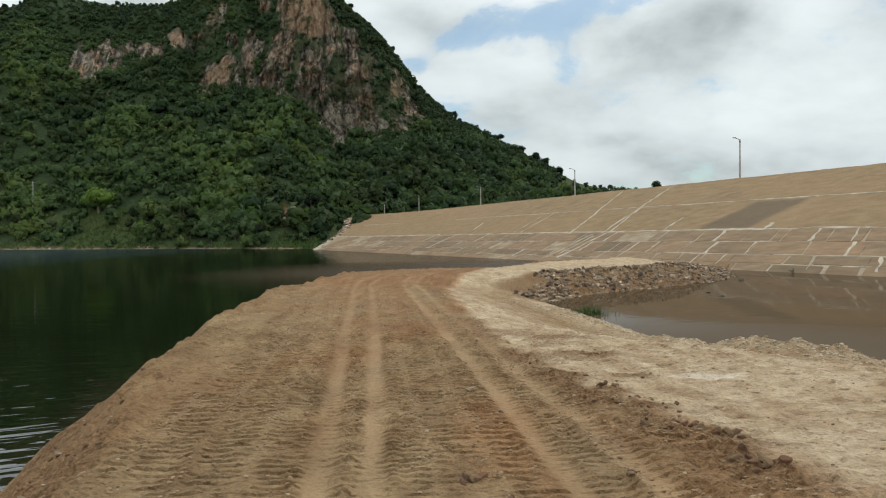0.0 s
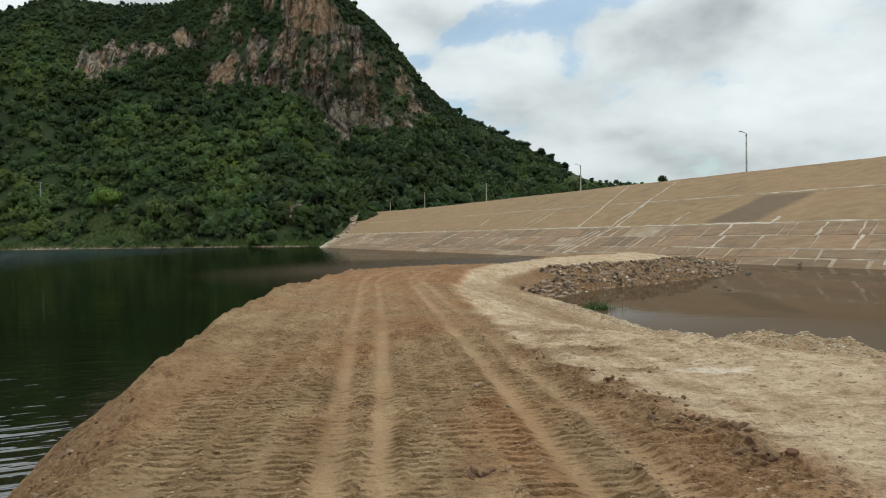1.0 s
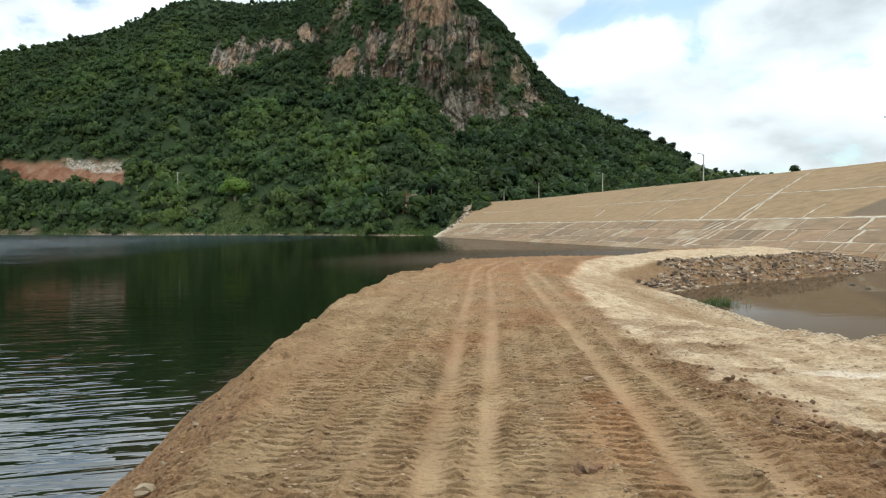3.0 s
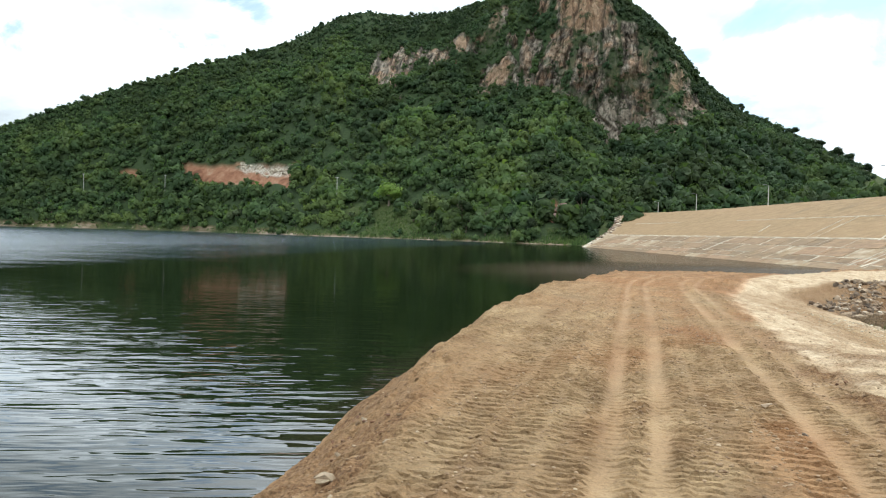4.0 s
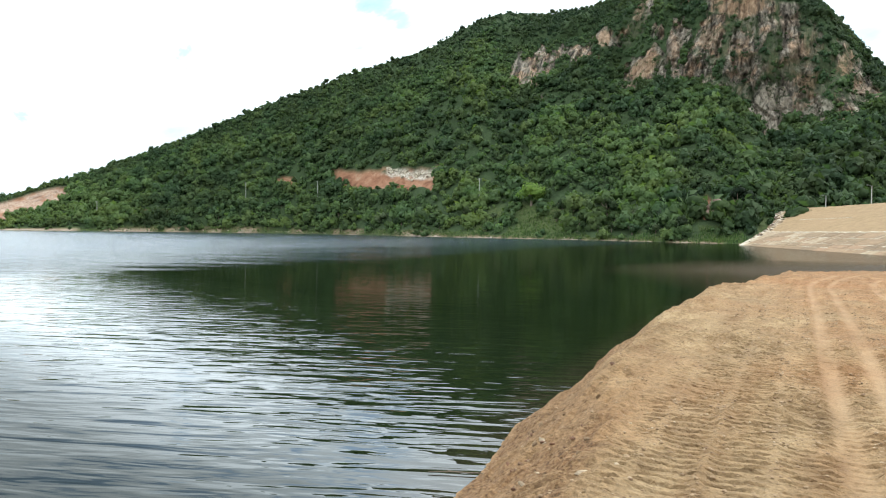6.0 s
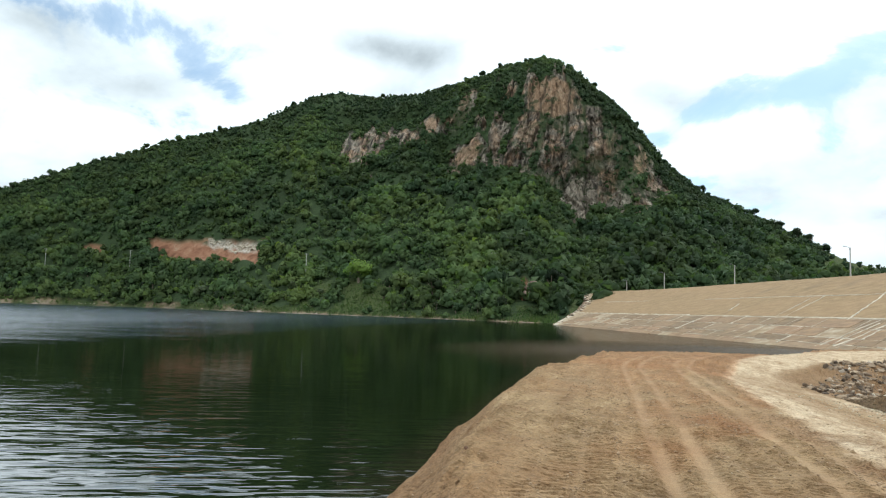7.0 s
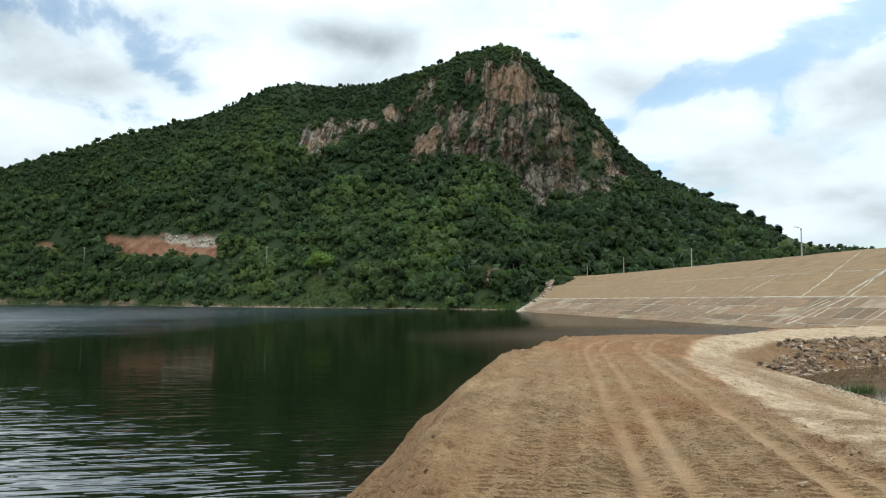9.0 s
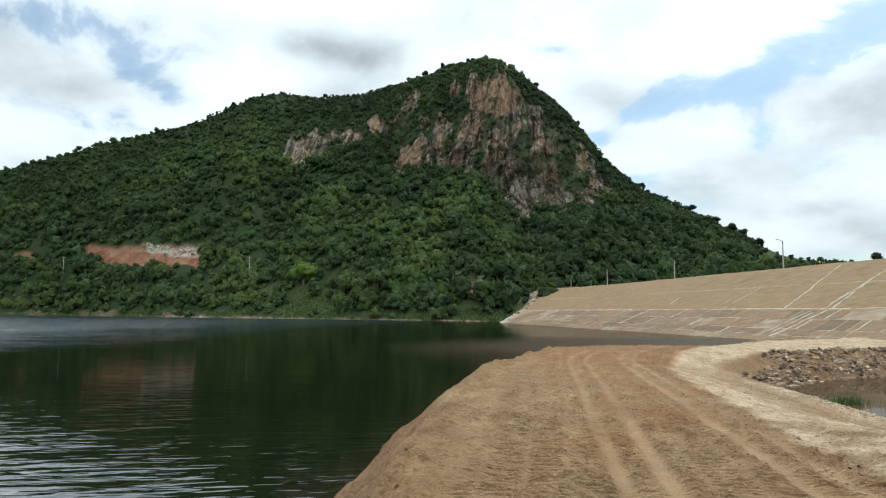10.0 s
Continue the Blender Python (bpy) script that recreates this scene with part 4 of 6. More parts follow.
def build_joints():
    rnd = random.Random(5)
    for z, w, gap in ((6.25, 0.42, 0.06), (3.05, 0.7, 0.06)):
        s = -70.0
        while s < end_s(z) - 4:
            length = rnd.uniform(8, 22)
            if rnd.random() > gap + (0.35 if s > 62 and z > 5 else 0):
                part("joint", strip(s, z, min(s + length, end_s(z) - 3), z + rnd.uniform(-0.05, 0.05), w * rnd.uniform(0.8, 1.2), 0.05, rnd.random()), LIME, dam)
            s += length + rnd.uniform(-0.3, 0.6)
    for s0, z0, s1, z1, w in ((14.5, 0.3, 17.4, 2.9, 0.7), (16.7, 0.3, 19.8, 2.9, 0.8), (15.9, 0.6, 18.4, 2.6, 0.45), (18.2, 2.9, 31.9, 9.9, 0.65), (17.0, 2.9, 26.0, 6.9, 0.45), (24.9, 2.9, 33.5, 6.2, 0.6), (34.0, 6.3, 42.7, 9.6, 0.45),
                              (8.1, 2.95, 10.5, 4.5, 0.55), (38.8, 3.2, 45.5, 6.2, 0.35), (41.0, 3.2, 48.0, 6.2, 0.3), (59.0, 3.9, 63.2, 5.1, 0.5), (56.5, 0.9, 59.6, 2.6, 1.1),
                              (-5.0, 2.9, -4.2, 3.6, 0.8), (-34, 3.0, -27, 6.2, 0.5)):
        part("joint", strip(s0, z0, s1, z1, w, 0.05, s0), LIME, dam)
    # patched mortar between the plates of the lower belt: lengthwise, then slanting
    for z, w in ((1.98, 0.28), (1.03, 0.28), (0.45, 0.26)):
        s = -46.0
        while s < 112:
            length = rnd.uniform(3, 11)
            if rnd.random() > 0.3:
                part("joint", strip(s, z, s + length, z + rnd.uniform(-0.05, 0.05), w * rnd.uniform(0.5, 1.3), 0.05, rnd.random()), LIME, dam)
            s += length + rnd.uniform(0.2, 3.0)
    for z0, z1 in ((0.2, 1.03), (1.03, 1.98), (1.98, 3.0)):
        s = -44.0
        while s < 110:
            run = 1.7 * (z1 - z0)
            part("joint", strip(s, z0, s + run, z1, 0.15 + 0.6 * rnd.random() ** 2.5, 0.05, rnd.random()), LIME, dam)
            s += rnd.uniform(2.5, 9.0) * (1 + max(0, s) / 110)


build_joints()


def build_panels():
    rnd = random.Random(9)
    rows = [(-0.7, 0.42), (0.48, 1.00), (1.06, 1.95), (2.02, 2.94)]
    for r, (z0, z1) in enumerate(rows):
        s = -42.0 + r * 1.3
        while s < 128:
            length = rnd.uniform(2.0, 5.2) * (1 + max(0, s) / 90)
            if s + length > end_s(z0) - 2:
                break
            skip = 0.08 if s < 25 else 0.2
            if rnd.random() > skip:
                g = rnd.uniform(0.03, 0.16)
                sh = 0.5 * (z1 - z0) / 0.297
                proud = rnd.uniform(0.018, 0.045)
                bm = bmesh.new()
                corner = []
                for ds, zz in ((g, z0), (length - g, z0), (length - g + sh, z1), (g + sh, z1)):
                    corner.append((s + ds + rnd.uniform(-0.12, 0.12), zz + rnd.uniform(-0.03, 0.03)))
                # plates with chipped corners
                ring = []
                for k in range(4):
                    a, b = corner[k], corner[(k + 1) % 4]
                    for f in (rnd.uniform(0.005, 0.05), rnd.uniform(0.95, 0.995)):
                        ring.append((a[0] + (b[0] - a[0]) * f, a[1] + (b[1] - a[1]) * f))
                top = [bm.verts.new(dam_point(a, c, proud)) for a, c in ring]
                low = [bm.verts.new(dam_point(a, c, -0.12)) for a, c in ring]
                bm.faces.new(top)
                for k in range(8):
                    bm.faces.new((top[k], low[k], low[(k + 1) % 8], top[(k + 1) % 8]))
                bmesh.ops.recalc_face_normals(bm, faces=bm.faces)
                part("panel", bm, PANEL, dam)
            s += length


build_panels()

# ---- hill ----
AZ = [-74, -70, -62, -55, -49, -43, -36.6, -32.5, -30.4, -27.7, -24, -21.4, -18.7, -16.8, -14.5, -12.7, -10.4, -8.7, -6.5, -4.3, -1.4, 0.7, 4.6, 7.6, 11.8, 16, 22, 30]
TAN = [0.004, 0.015, 0.0625, 0.1155, 0.1655, 0.2105, 0.25, 0.2915, 0.2995, 0.2945, 0.304, 0.3185, 0.3345, 0.3505, 0.3545, 0.3475, 0.3185, 0.294, 0.245, 0.2, 0.159, 0.141, 0.104, 0.074, 0.056, 0.04, 0.02, 0.0]
EYE_Z = 2.5


def ridge_d(a):
    return np.interp(a, [-74, -62, -43, -30, -21, -14, -4, 8, 30], [560, 520, 465, 450, 412, 392, 380, 350, 330])


def foot_d(a):
    return np.interp(a, [-74, -66, -60, -54, -49, -43, -38, -34, -25, -16, -12, -4, 10, 30], [470, 462, 446, 425, 400, 352, 300, 272, 236, 204, 200, 214, 235, 235])


def cliff_tans(a):
    """Elevation of the cliffs' base and top."""
    base = np.interp(a, [-36, -30.2, -24.5, -21.3, -15.4, -12.7, -11.2, -7.8, -4.4, 0], [0.165, 0.193, 0.215, 0.198, 0.191, 0.163, 0.127, 0.142, 0.150, 0.11])
    top = np.interp(a, [-36, -29.4, -24, -21.8, -17.3, -15.5, -12.7, -7.8, -5.2, 0], [0.20, 0.245, 0.262, 0.288, 0.322, 0.335, 0.335, 0.268, 0.195, 0.125])
    weight = smooth(-33, -29, a) * smooth(-2.5, -5.5, a)
    return base, top, weight


def hill_height(a, d):
    """Ground height at the bearing a (degrees, clockwise from +y) and the distance d."""
    rd, fd = ridge_d(a), foot_d(a)
    zr = np.interp(a, AZ, TAN) * rd + EYE_Z - 0.3
    base, top, w = cliff_tans(a)
    db, dt = rd - 62, rd - 22
    zb, zt = base * db + EYE_Z, top * dt + EYE_Z
    v = np.clip((d - fd) / (rd - fd), 0, 1)
    open_slope = zr * np.where(v < 0.08, v * 0.55, 0.044 + (1.045 - 0.044) * (np.maximum(v - 0.08, 0) / 0.92) ** 1.12) / 1.045 * 1.0
    lower = zb * (0.25 * np.clip((d - fd) / (db - fd), 0, 1) + 0.75 * np.clip((d - fd) / (db - fd), 0, 1) ** 1.3)
    face = zb + (zt - zb) * smooth(0, 1, np.clip((d - db) / (dt - db), 0, 1)) ** 0.9
    crown = zt + (zr - zt) * np.clip((d - dt) / (rd - dt), 0, 1) ** 0.7
    cliff = np.where(d < db, lower, np.where(d < dt, face, crown))
    z = open_slope * (1 - w) + cliff * w
    behind = np.maximum(0, d - rd)
    z = np.where(d > rd, zr - behind * 0.45 - behind**2 * 0.0004, z)
    z = np.where(d < fd, (d - fd) * 0.12, z)
    return z


def face_coords(a, d):
    """Metres across and up the hill's face."""
    return a * 6.6, (hill_height(a, d) - EYE_Z) / d * 385


# outcrops of bare rock, by bearing and elevation: the main cliff, a dome, a pinnacle, a knob; then broken slabs, bands and a brow
OUTCROPS = (
    ((-15.3, 0.304), (-14.2, 0.320), (-12.6, 0.326), (-11.4, 0.310), (-11.0, 0.290), (-9.1, 0.266), (-7.6, 0.235), (-6.4, 0.224), (-5.5, 0.200), (-4.6, 0.179), (-4.2, 0.154), (-6.8, 0.140), (-8.7, 0.136), (-10.5, 0.150),
     (-10.8, 0.125), (-11.4, 0.125), (-12.7, 0.150), (-12.7, 0.168), (-14.4, 0.185), (-16.4, 0.193), (-17.0, 0.206), (-16.7, 0.232), (-15.7, 0.278)),
    ((-21.4, 0.199), (-21.2, 0.217), (-20.4, 0.233), (-19.4, 0.242), (-18.6, 0.227), (-18.4, 0.201), (-19.3, 0.195)),
    ((-22.3, 0.252), (-21.4, 0.274), (-20.5, 0.308), (-19.6, 0.308), (-19.7, 0.288), (-20.4, 0.270), (-21.0, 0.248)),
    ((-23.7, 0.269), (-22.8, 0.271), (-22.5, 0.247), (-23.3, 0.243)),
    ((-19.2, 0.262), (-17.7, 0.289), (-16.5, 0.287), (-16.6, 0.250), (-17.3, 0.201), (-18.2, 0.201), (-18.7, 0.232)),
    ((-30.8, 0.208), (-29.6, 0.243), (-28.3, 0.246), (-26.3, 0.251), (-23.8, 0.253), (-23.8, 0.233), (-26.3, 0.227), (-27.5, 0.211), (-28.2, 0.193), (-30.8, 0.195)),
    ((-18.3, 0.311), (-18.0, 0.329), (-15.3, 0.335), (-12.6, 0.334), (-14.6, 0.320), (-16.3, 0.308), (-17.5, 0.300)),
)
ORANGE = ((-15.3, 0.304), (-14.2, 0.320), (-12.6, 0.325), (-11.5, 0.306), (-11.9, 0.282), (-13.1, 0.263), (-14.5, 0.276), (-15.5, 0.278))
BUTTRESS = ((-12.7, 0.168), (-11.8, 0.189), (-10.8, 0.195), (-10.1, 0.185), (-9.9, 0.159), (-10.8, 0.125), (-11.4, 0.125), (-12.5, 0.150))


def lean_of(a):
    """How far the joints of the crags lean over: to the right on the left flank, to the left on the right one."""
    return np.interp(a, [-30, -16, -11.5, -5], [0.25, 0.25, 0.05, -0.30])


def slab(u, v, w, h, seed):
    """Jointed rock: a push for each slab and the depth of the joints beside it, 0 to 1."""
    uu = u / w + 0.9 * (fbm(u / (2.2 * w), v / (2.2 * h), 2, seed) - 0.5)
    col = np.floor(uu)
    vv = v / h + 7 * hash2(col, col * 0, seed + 3) + 0.8 * (fbm(u / w, v / h, 2, seed + 5) - 0.5)
    row = np.floor(vv)
    fu, fv = uu - col, vv - row
    joint = np.maximum(smooth(0.13, 0.02, np.minimum(fu, 1 - fu)), 0.6 * smooth(0.08, 0.01, np.minimum(fv, 1 - fv)))
    return hash2(col, row, seed + 1) + 0.5 * (fv - 0.5) * hash2(col, row, seed + 2), joint


def outline_depth(x, y, outline):
    """Metres inside an outline on the hill's face; negative outside it."""
    pts = [(a * 6.6, t * 385) for a, t in outline]
    d = seg_dist(x, y, pts + pts[:1])
    return np.where(inside(x, y, pts), d, -d)


def rock_mask(a, d):
    """Bare rock, broken by overgrown gullies that follow its lean and by ledges; its right flank is half overgrown."""
    a, d = np.broadcast_arrays(np.asarray(a, float), np.asarray(d, float))
    x, y = face_coords(a, d)
    u = x - lean_of(a) * (y - 80)
    n = fbm(x / 7, y / 9, 4, 120, 0.6) - 0.5
    n2 = fbm(u / 3.6, y / 10, 3, 122, 0.6) - 0.5
    depth = [outline_depth(x, y, o) for o in OUTCROPS]
    solid = np.maximum.reduce([smooth(-0.7, 0.7, k + 0.6 + 8 * n) for k in depth[:4]])
    broken = np.maximum.reduce([smooth(-0.8, 0.8, k - 2.2 + 24 * n2) for k in depth[4:]])
    gully = smooth(0.58, 0.66, fbm(u / 6, y / 26, 3, 133))
    ledge = smooth(0.60, 0.68, fbm(x / 11, y / 4.5, 3, 137))
    flank = smooth(-10.0, -7.5, a) * smooth(0.44, 0.58, fbm(u / 4, y / 9, 4, 139, 0.6))
    keep = np.maximum(*tone_masks(a, d))
    rock = np.maximum(solid * np.maximum((1 - 0.8 * gully) * (1 - 0.6 * ledge) * (1 - 0.75 * flank), keep), broken)
    return np.clip(rock, 0, 1) * smooth(-33, -31, a) * smooth(-2.5, -4.0, a)


def tone_masks(a, d):
    """Fresh orange rock, and pale buttresses."""
    x, y = face_coords(a, d)
    t = y / 385
    n = 1.1 * (fbm(x / 6, y / 8, 3, 151) - 0.5)
    rough = 7 * (fbm(x / 4, y / 6, 4, 152, 0.6) - 0.5)
    blob = lambda az, tn, ra, rt: smooth(-0.15, 0.25, 1 - ((a - az - 14 * (t - tn)) / ra) ** 2 - ((t - tn) / rt) ** 2 + n)
    orange = np.maximum.reduce([smooth(-1.0, 1.0, outline_depth(x, y, ORANGE) + rough), 0.85 * blob(-20.2, 0.215, 0.9, 0.016), 0.6 * blob(-20.5, 0.291, 0.5, 0.014), 0.8 * blob(-6.5, 0.203, 0.5, 0.016),
                                0.8 * blob(-23.1, 0.256, 0.5, 0.014), 0.5 * blob(-15.2, 0.250, 0.9, 0.016), 0.5 * blob(-9.5, 0.225, 0.5, 0.02)])
    pale = np.maximum.reduce([0.9 * smooth(-0.8, 0.8, outline_depth(x, y, BUTTRESS) + 1.4 * rough - 0.6), 0.6 * blob(-18.8, 0.214, 0.3, 0.014), 0.7 * blob(-8.0, 0.150, 0.9, 0.012), 0.5 * blob(-17.1, 0.262, 0.5, 0.02), 0.4 * blob(-5.5, 0.171, 0.5, 0.010)])
    return np.clip(orange, 0, 1), np.clip(pale, 0, 1)


# the cleared terrace: its bare red earth, and the pale broken rock at its back
TERRACE = ((-43.9, 0.081), (-42.0, 0.084), (-40.5, 0.078), (-39.5, 0.084), (-35.5, 0.088), (-35.5, 0.071), (-36.4, 0.056), (-37.4, 0.060), (-38.8, 0.055), (-40.1, 0.058), (-41.5, 0.053), (-43.0, 0.057), (-43.7, 0.073))
SPOIL = ((-40.3, 0.0785), (-39.4, 0.084), (-35.6, 0.087), (-35.7, 0.078), (-37.0, 0.071), (-38.6, 0.076))


def spoil_mask(a, d):
    x, y = face_coords(a, d)
    spoil = smooth(-0.6, 0.6, outline_depth(x, y, SPOIL) + 5 * (fbm(x / 2.5, y / 2, 3, 155) - 0.5))
    return np.maximum(spoil, 0.45 * smooth(-58, -60, a) * smooth(0.3, 0.5, fbm(x / 3, y / 1.2, 3, 156)))


def cut_mask(a, d):
    t = (hill_height(a, d) - EYE_Z) / d
    n = 0.5 * (fbm(a * 1.5, t * 120, 4, 150) - 0.5)
    x, y = face_coords(a, d)
    c1 = smooth(-0.5, 0.5, outline_depth(x, y, TERRACE) + 5 * (fbm(x / 4, y / 2.5, 4, 150) - 0.5))
    c2 = smooth(-0.1, 0.1, 1 - np.abs((a + 65.6) / 2.9) ** 4 - np.abs((t - 0.025 - 0.0062 * (a + 65.6)) / 0.011) ** 3 + n)
    c3 = smooth(0.0, 0.2, 1 - ((a + 47.6) / 0.7) ** 2 - ((t - 0.065) / 0.007) ** 2 + n)
    c4 = smooth(0.0, 0.2, 1 - ((a + 57.5) / 2.0) ** 2 - ((t - 0.022) / 0.0022) ** 2 + n)
    c5 = smooth(0.0, 0.3, 1 - ((a + 15.35) / 0.5) ** 2 - ((t - 0.034) / 0.016) ** 2 + n)
    return np.clip(c1 + c2 + 0.8 * c3 + 0.7 * c4 + 0.9 * c5, 0, 1)


def grass_mask(a, d):
    v = d - foot_d(a)
    n = fbm(a * 0.9, v / 22, 3, 160)
    strip_ = 0.8 * smooth(7, 2.5, v - 12 * (n - 0.45))
    glade = smooth(34, 20, v) * smooth(0.58, 0.66, fbm(a * 0.8 + 5, v / 40, 3, 165)) * (a > -36) + smooth(2.4, 1.4, np.abs(a + 28.0 + 7 * (n - 0.5))) * smooth(32, 20, v + 30 * (n - 0.5))
    corner = smooth(1.0, 0.6, np.abs(a + 13.6)) * smooth(14, 8, v) + smooth(1.0, 0.7, np.abs(a + 15.0)) * smooth(16, 12, v)
    t = (hill_height(a, d) - EYE_Z) / d
    glade = np.maximum(glade, smooth(2.3, 1.5, np.abs(a + 27.7)) * smooth(0.042, 0.034, t + 0.012 * (n - 0.5)))
    saddle = smooth(4.5, 6.5, a) * smooth(0.35, 0.5, n)
    return np.clip(strip_ + glade + corner + saddle, 0, 1)


def hill_point(a, d):
    r = np.radians(a)
    return d * np.sin(r), d * np.cos(r) + 1.0


def buttress(fx, fy):
    return 7.5 * (1 - np.abs(fbm((fx - 0.3 * fy) / 21, fy / 60, 3, 201) - 0.5) * 4)


def build_hill():
    az = np.concatenate([np.arange(-76, -33, 0.3), np.arange(-33, -3, 0.11), np.arange(-3, 30.01, 0.3)])
    k = np.concatenate([np.linspace(-0.06, 0.62, 80), np.linspace(0.62, 1.02, 190)[1:], np.linspace(1.02, 1.9, 14)[1:]])
    A, K = np.meshgrid(az, k)
    D = foot_d(A) + (ridge_d(A) - foot_d(A)) * K
    Z = hill_height(A, D)
    R = rock_mask(A, D)
    orange, pale = tone_masks(A, D)
    X, Y = hill_point(A, D)
    # crags: broad buttresses, then jointed slabs pushed out of the face
    fx, fy = face_coords(A, D)
    lu = fx - lean_of(A) * (fy - 80)
    soft = smooth(0.0, 0.6, cliff_tans(A)[2]) * smooth(0.60, 0.70, K) * smooth(1.0, 0.93, K)
    p1, j1 = slab(lu + 5 * (fbm(fx / 9, fy / 9, 3, 214) - 0.5), fy, 7.0, 15.0, 211)
    p2, j2 = slab(lu + 4 * (fbm(fx / 5, fy / 5, 3, 224) - 0.5), fy, 3.0, 6.0, 221)
    rough = fbm(lu / 3.0, fy / 4.5, 4, 208, 0.6) - 0.5
    push = -soft * (buttress(fx, fy) + R * (1 - 0.6 * orange) * smooth(-27, -18, A + 4) * (4.4 * (p1 - 0.4) + 2.2 * (p2 - 0.4) + 3.0 * rough - 1.8 * j1 - 0.8 * j2))
    X, Y = X + np.sin(np.radians(A)) * push, Y + np.cos(np.radians(A)) * push
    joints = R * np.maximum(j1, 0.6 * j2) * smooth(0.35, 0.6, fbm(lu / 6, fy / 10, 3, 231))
    Z = Z + R * 1.5 * (fbm(A * 3, D / 7, 4, 203) - 0.5) + (1 - R) * 3.0 * (fbm(X / 22, Y / 22, 4, 204) - 0.5) * smooth(4, 30, D - foot_d(A)) * smooth(0.0, 0.15, 1.0 - K)
    cut = cut_mask(A, D)
    Z = Z - cut * 1.5 * smooth(4, 12, D - foot_d(A))
    beach = 1 + 2.2 * smooth(-34, -38, A)
    shore = 0.75 * smooth(2.6, 0.8, (D - foot_d(A)) / beach) * smooth(0.35, 0.6, fbm(A * 0.6, D / 30, 3, 207))
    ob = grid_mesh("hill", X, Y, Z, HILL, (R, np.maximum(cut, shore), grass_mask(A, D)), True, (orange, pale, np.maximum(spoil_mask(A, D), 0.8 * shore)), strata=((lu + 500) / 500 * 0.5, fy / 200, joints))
    return tagged(ob, "tall wooded hill with pinkish rock cliffs behind the lake", "hill", kind="structure")


hill = build_hill()

# ---- woods ----
ICO_V = []
gr = (1 + 5**0.5) / 2
for a_, b_ in ((1, gr), (-1, gr), (1, -gr), (-1, -gr)):
    ICO_V += [(0, a_, b_), (a_, b_, 0), (b_, 0, a_)]
ICO_V = np.array(ICO_V, float) / math.hypot(1, gr)


def ico_faces():
    bm = bmesh.new()
    for v in ICO_V:
        bm.verts.new(v)
    res = bmesh.ops.convex_hull(bm, input=bm.verts)
    bm.verts.index_update()
    bmesh.ops.triangulate(bm, faces=bm.faces)
    f = np.array([[v.index for v in t.verts] for t in bm.faces])
    bm.free()
    return f


ICO_F = ico_faces()


def crown_arrays(rng, lobes, leaves, leaf, flat=0.75):
    """Points, triangles, tints and outward normals of one crown of unit radius, its base at z = 0: dense lobes under many separate leaf sprays."""
    cs = []
    for k in range(lobes):
        a, r = rng.uniform(0, 2 * math.pi), rng.uniform(0.12, 0.62) if k else 0.1
        cs.append((r * math.cos(a), r * math.sin(a), (rng.uniform(0.45, 0.95) if k else 1.0) * flat * 1.25, rng.uniform(0.30, 0.52)))
    V, F, T, N, n = [], [], [], [], 0
    for x, y, z, r in cs:
        v = ICO_V * rng.uniform(0.74, 1.0, (12, 1)) * r * (1, 1, 0.8)
        V.append(v + (x, y, z))
        N.append(ICO_V)
        F.append(ICO_F + n)
        # points facing up get a lighter tint: light from above in the leaf colour
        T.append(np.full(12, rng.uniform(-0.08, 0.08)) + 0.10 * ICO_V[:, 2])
        n += 12
    which = rng.integers(0, lobes, leaves)
    c = np.array(cs)[which]
    u = rng.normal(size=(leaves, 3))
    u[:, 2] = np.abs(u[:, 2]) * 1.1 - 0.35
    u /= np.linalg.norm(u, axis=1, keepdims=True)
    pos = c[:, :3] + u * c[:, 3:] * (1, 1, 0.85) * rng.uniform(0.92, 1.25, (leaves, 1))
    s1 = rng.normal(size=(leaves, 3))
    nrm = u + 0.32 * rng.normal(size=(leaves, 3))
    t1 = np.cross(nrm, s1)
    t1 /= np.linalg.norm(t1, axis=1, keepdims=True) + 1e-9
    t2 = np.cross(nrm, t1)
    t2 /= np.linalg.norm(t2, axis=1, keepdims=True) + 1e-9
    size = leaf * rng.uniform(0.6, 1.4, (leaves, 1))
    tri = np.stack([pos + t1 * size, pos - t1 * size * 0.6 + t2 * size * 0.9, pos - t1 * size * 0.5 - t2 * size], 1).reshape(-1, 3)
    V.append(tri)
    F.append(np.arange(leaves * 3).reshape(-1, 3) + n)
    # the sprays' tint carries the same light from above, plus random variation
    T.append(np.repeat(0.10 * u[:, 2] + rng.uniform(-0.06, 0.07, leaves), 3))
    N.append(np.repeat(u + (0, 0, 0.25) + 0.14 * rng.normal(size=(leaves, 3)), 3, axis=0))
    N = np.concatenate(N)
    return np.concatenate(V), np.concatenate(F), np.concatenate(T), N / np.linalg.norm(N, axis=1, keepdims=True)


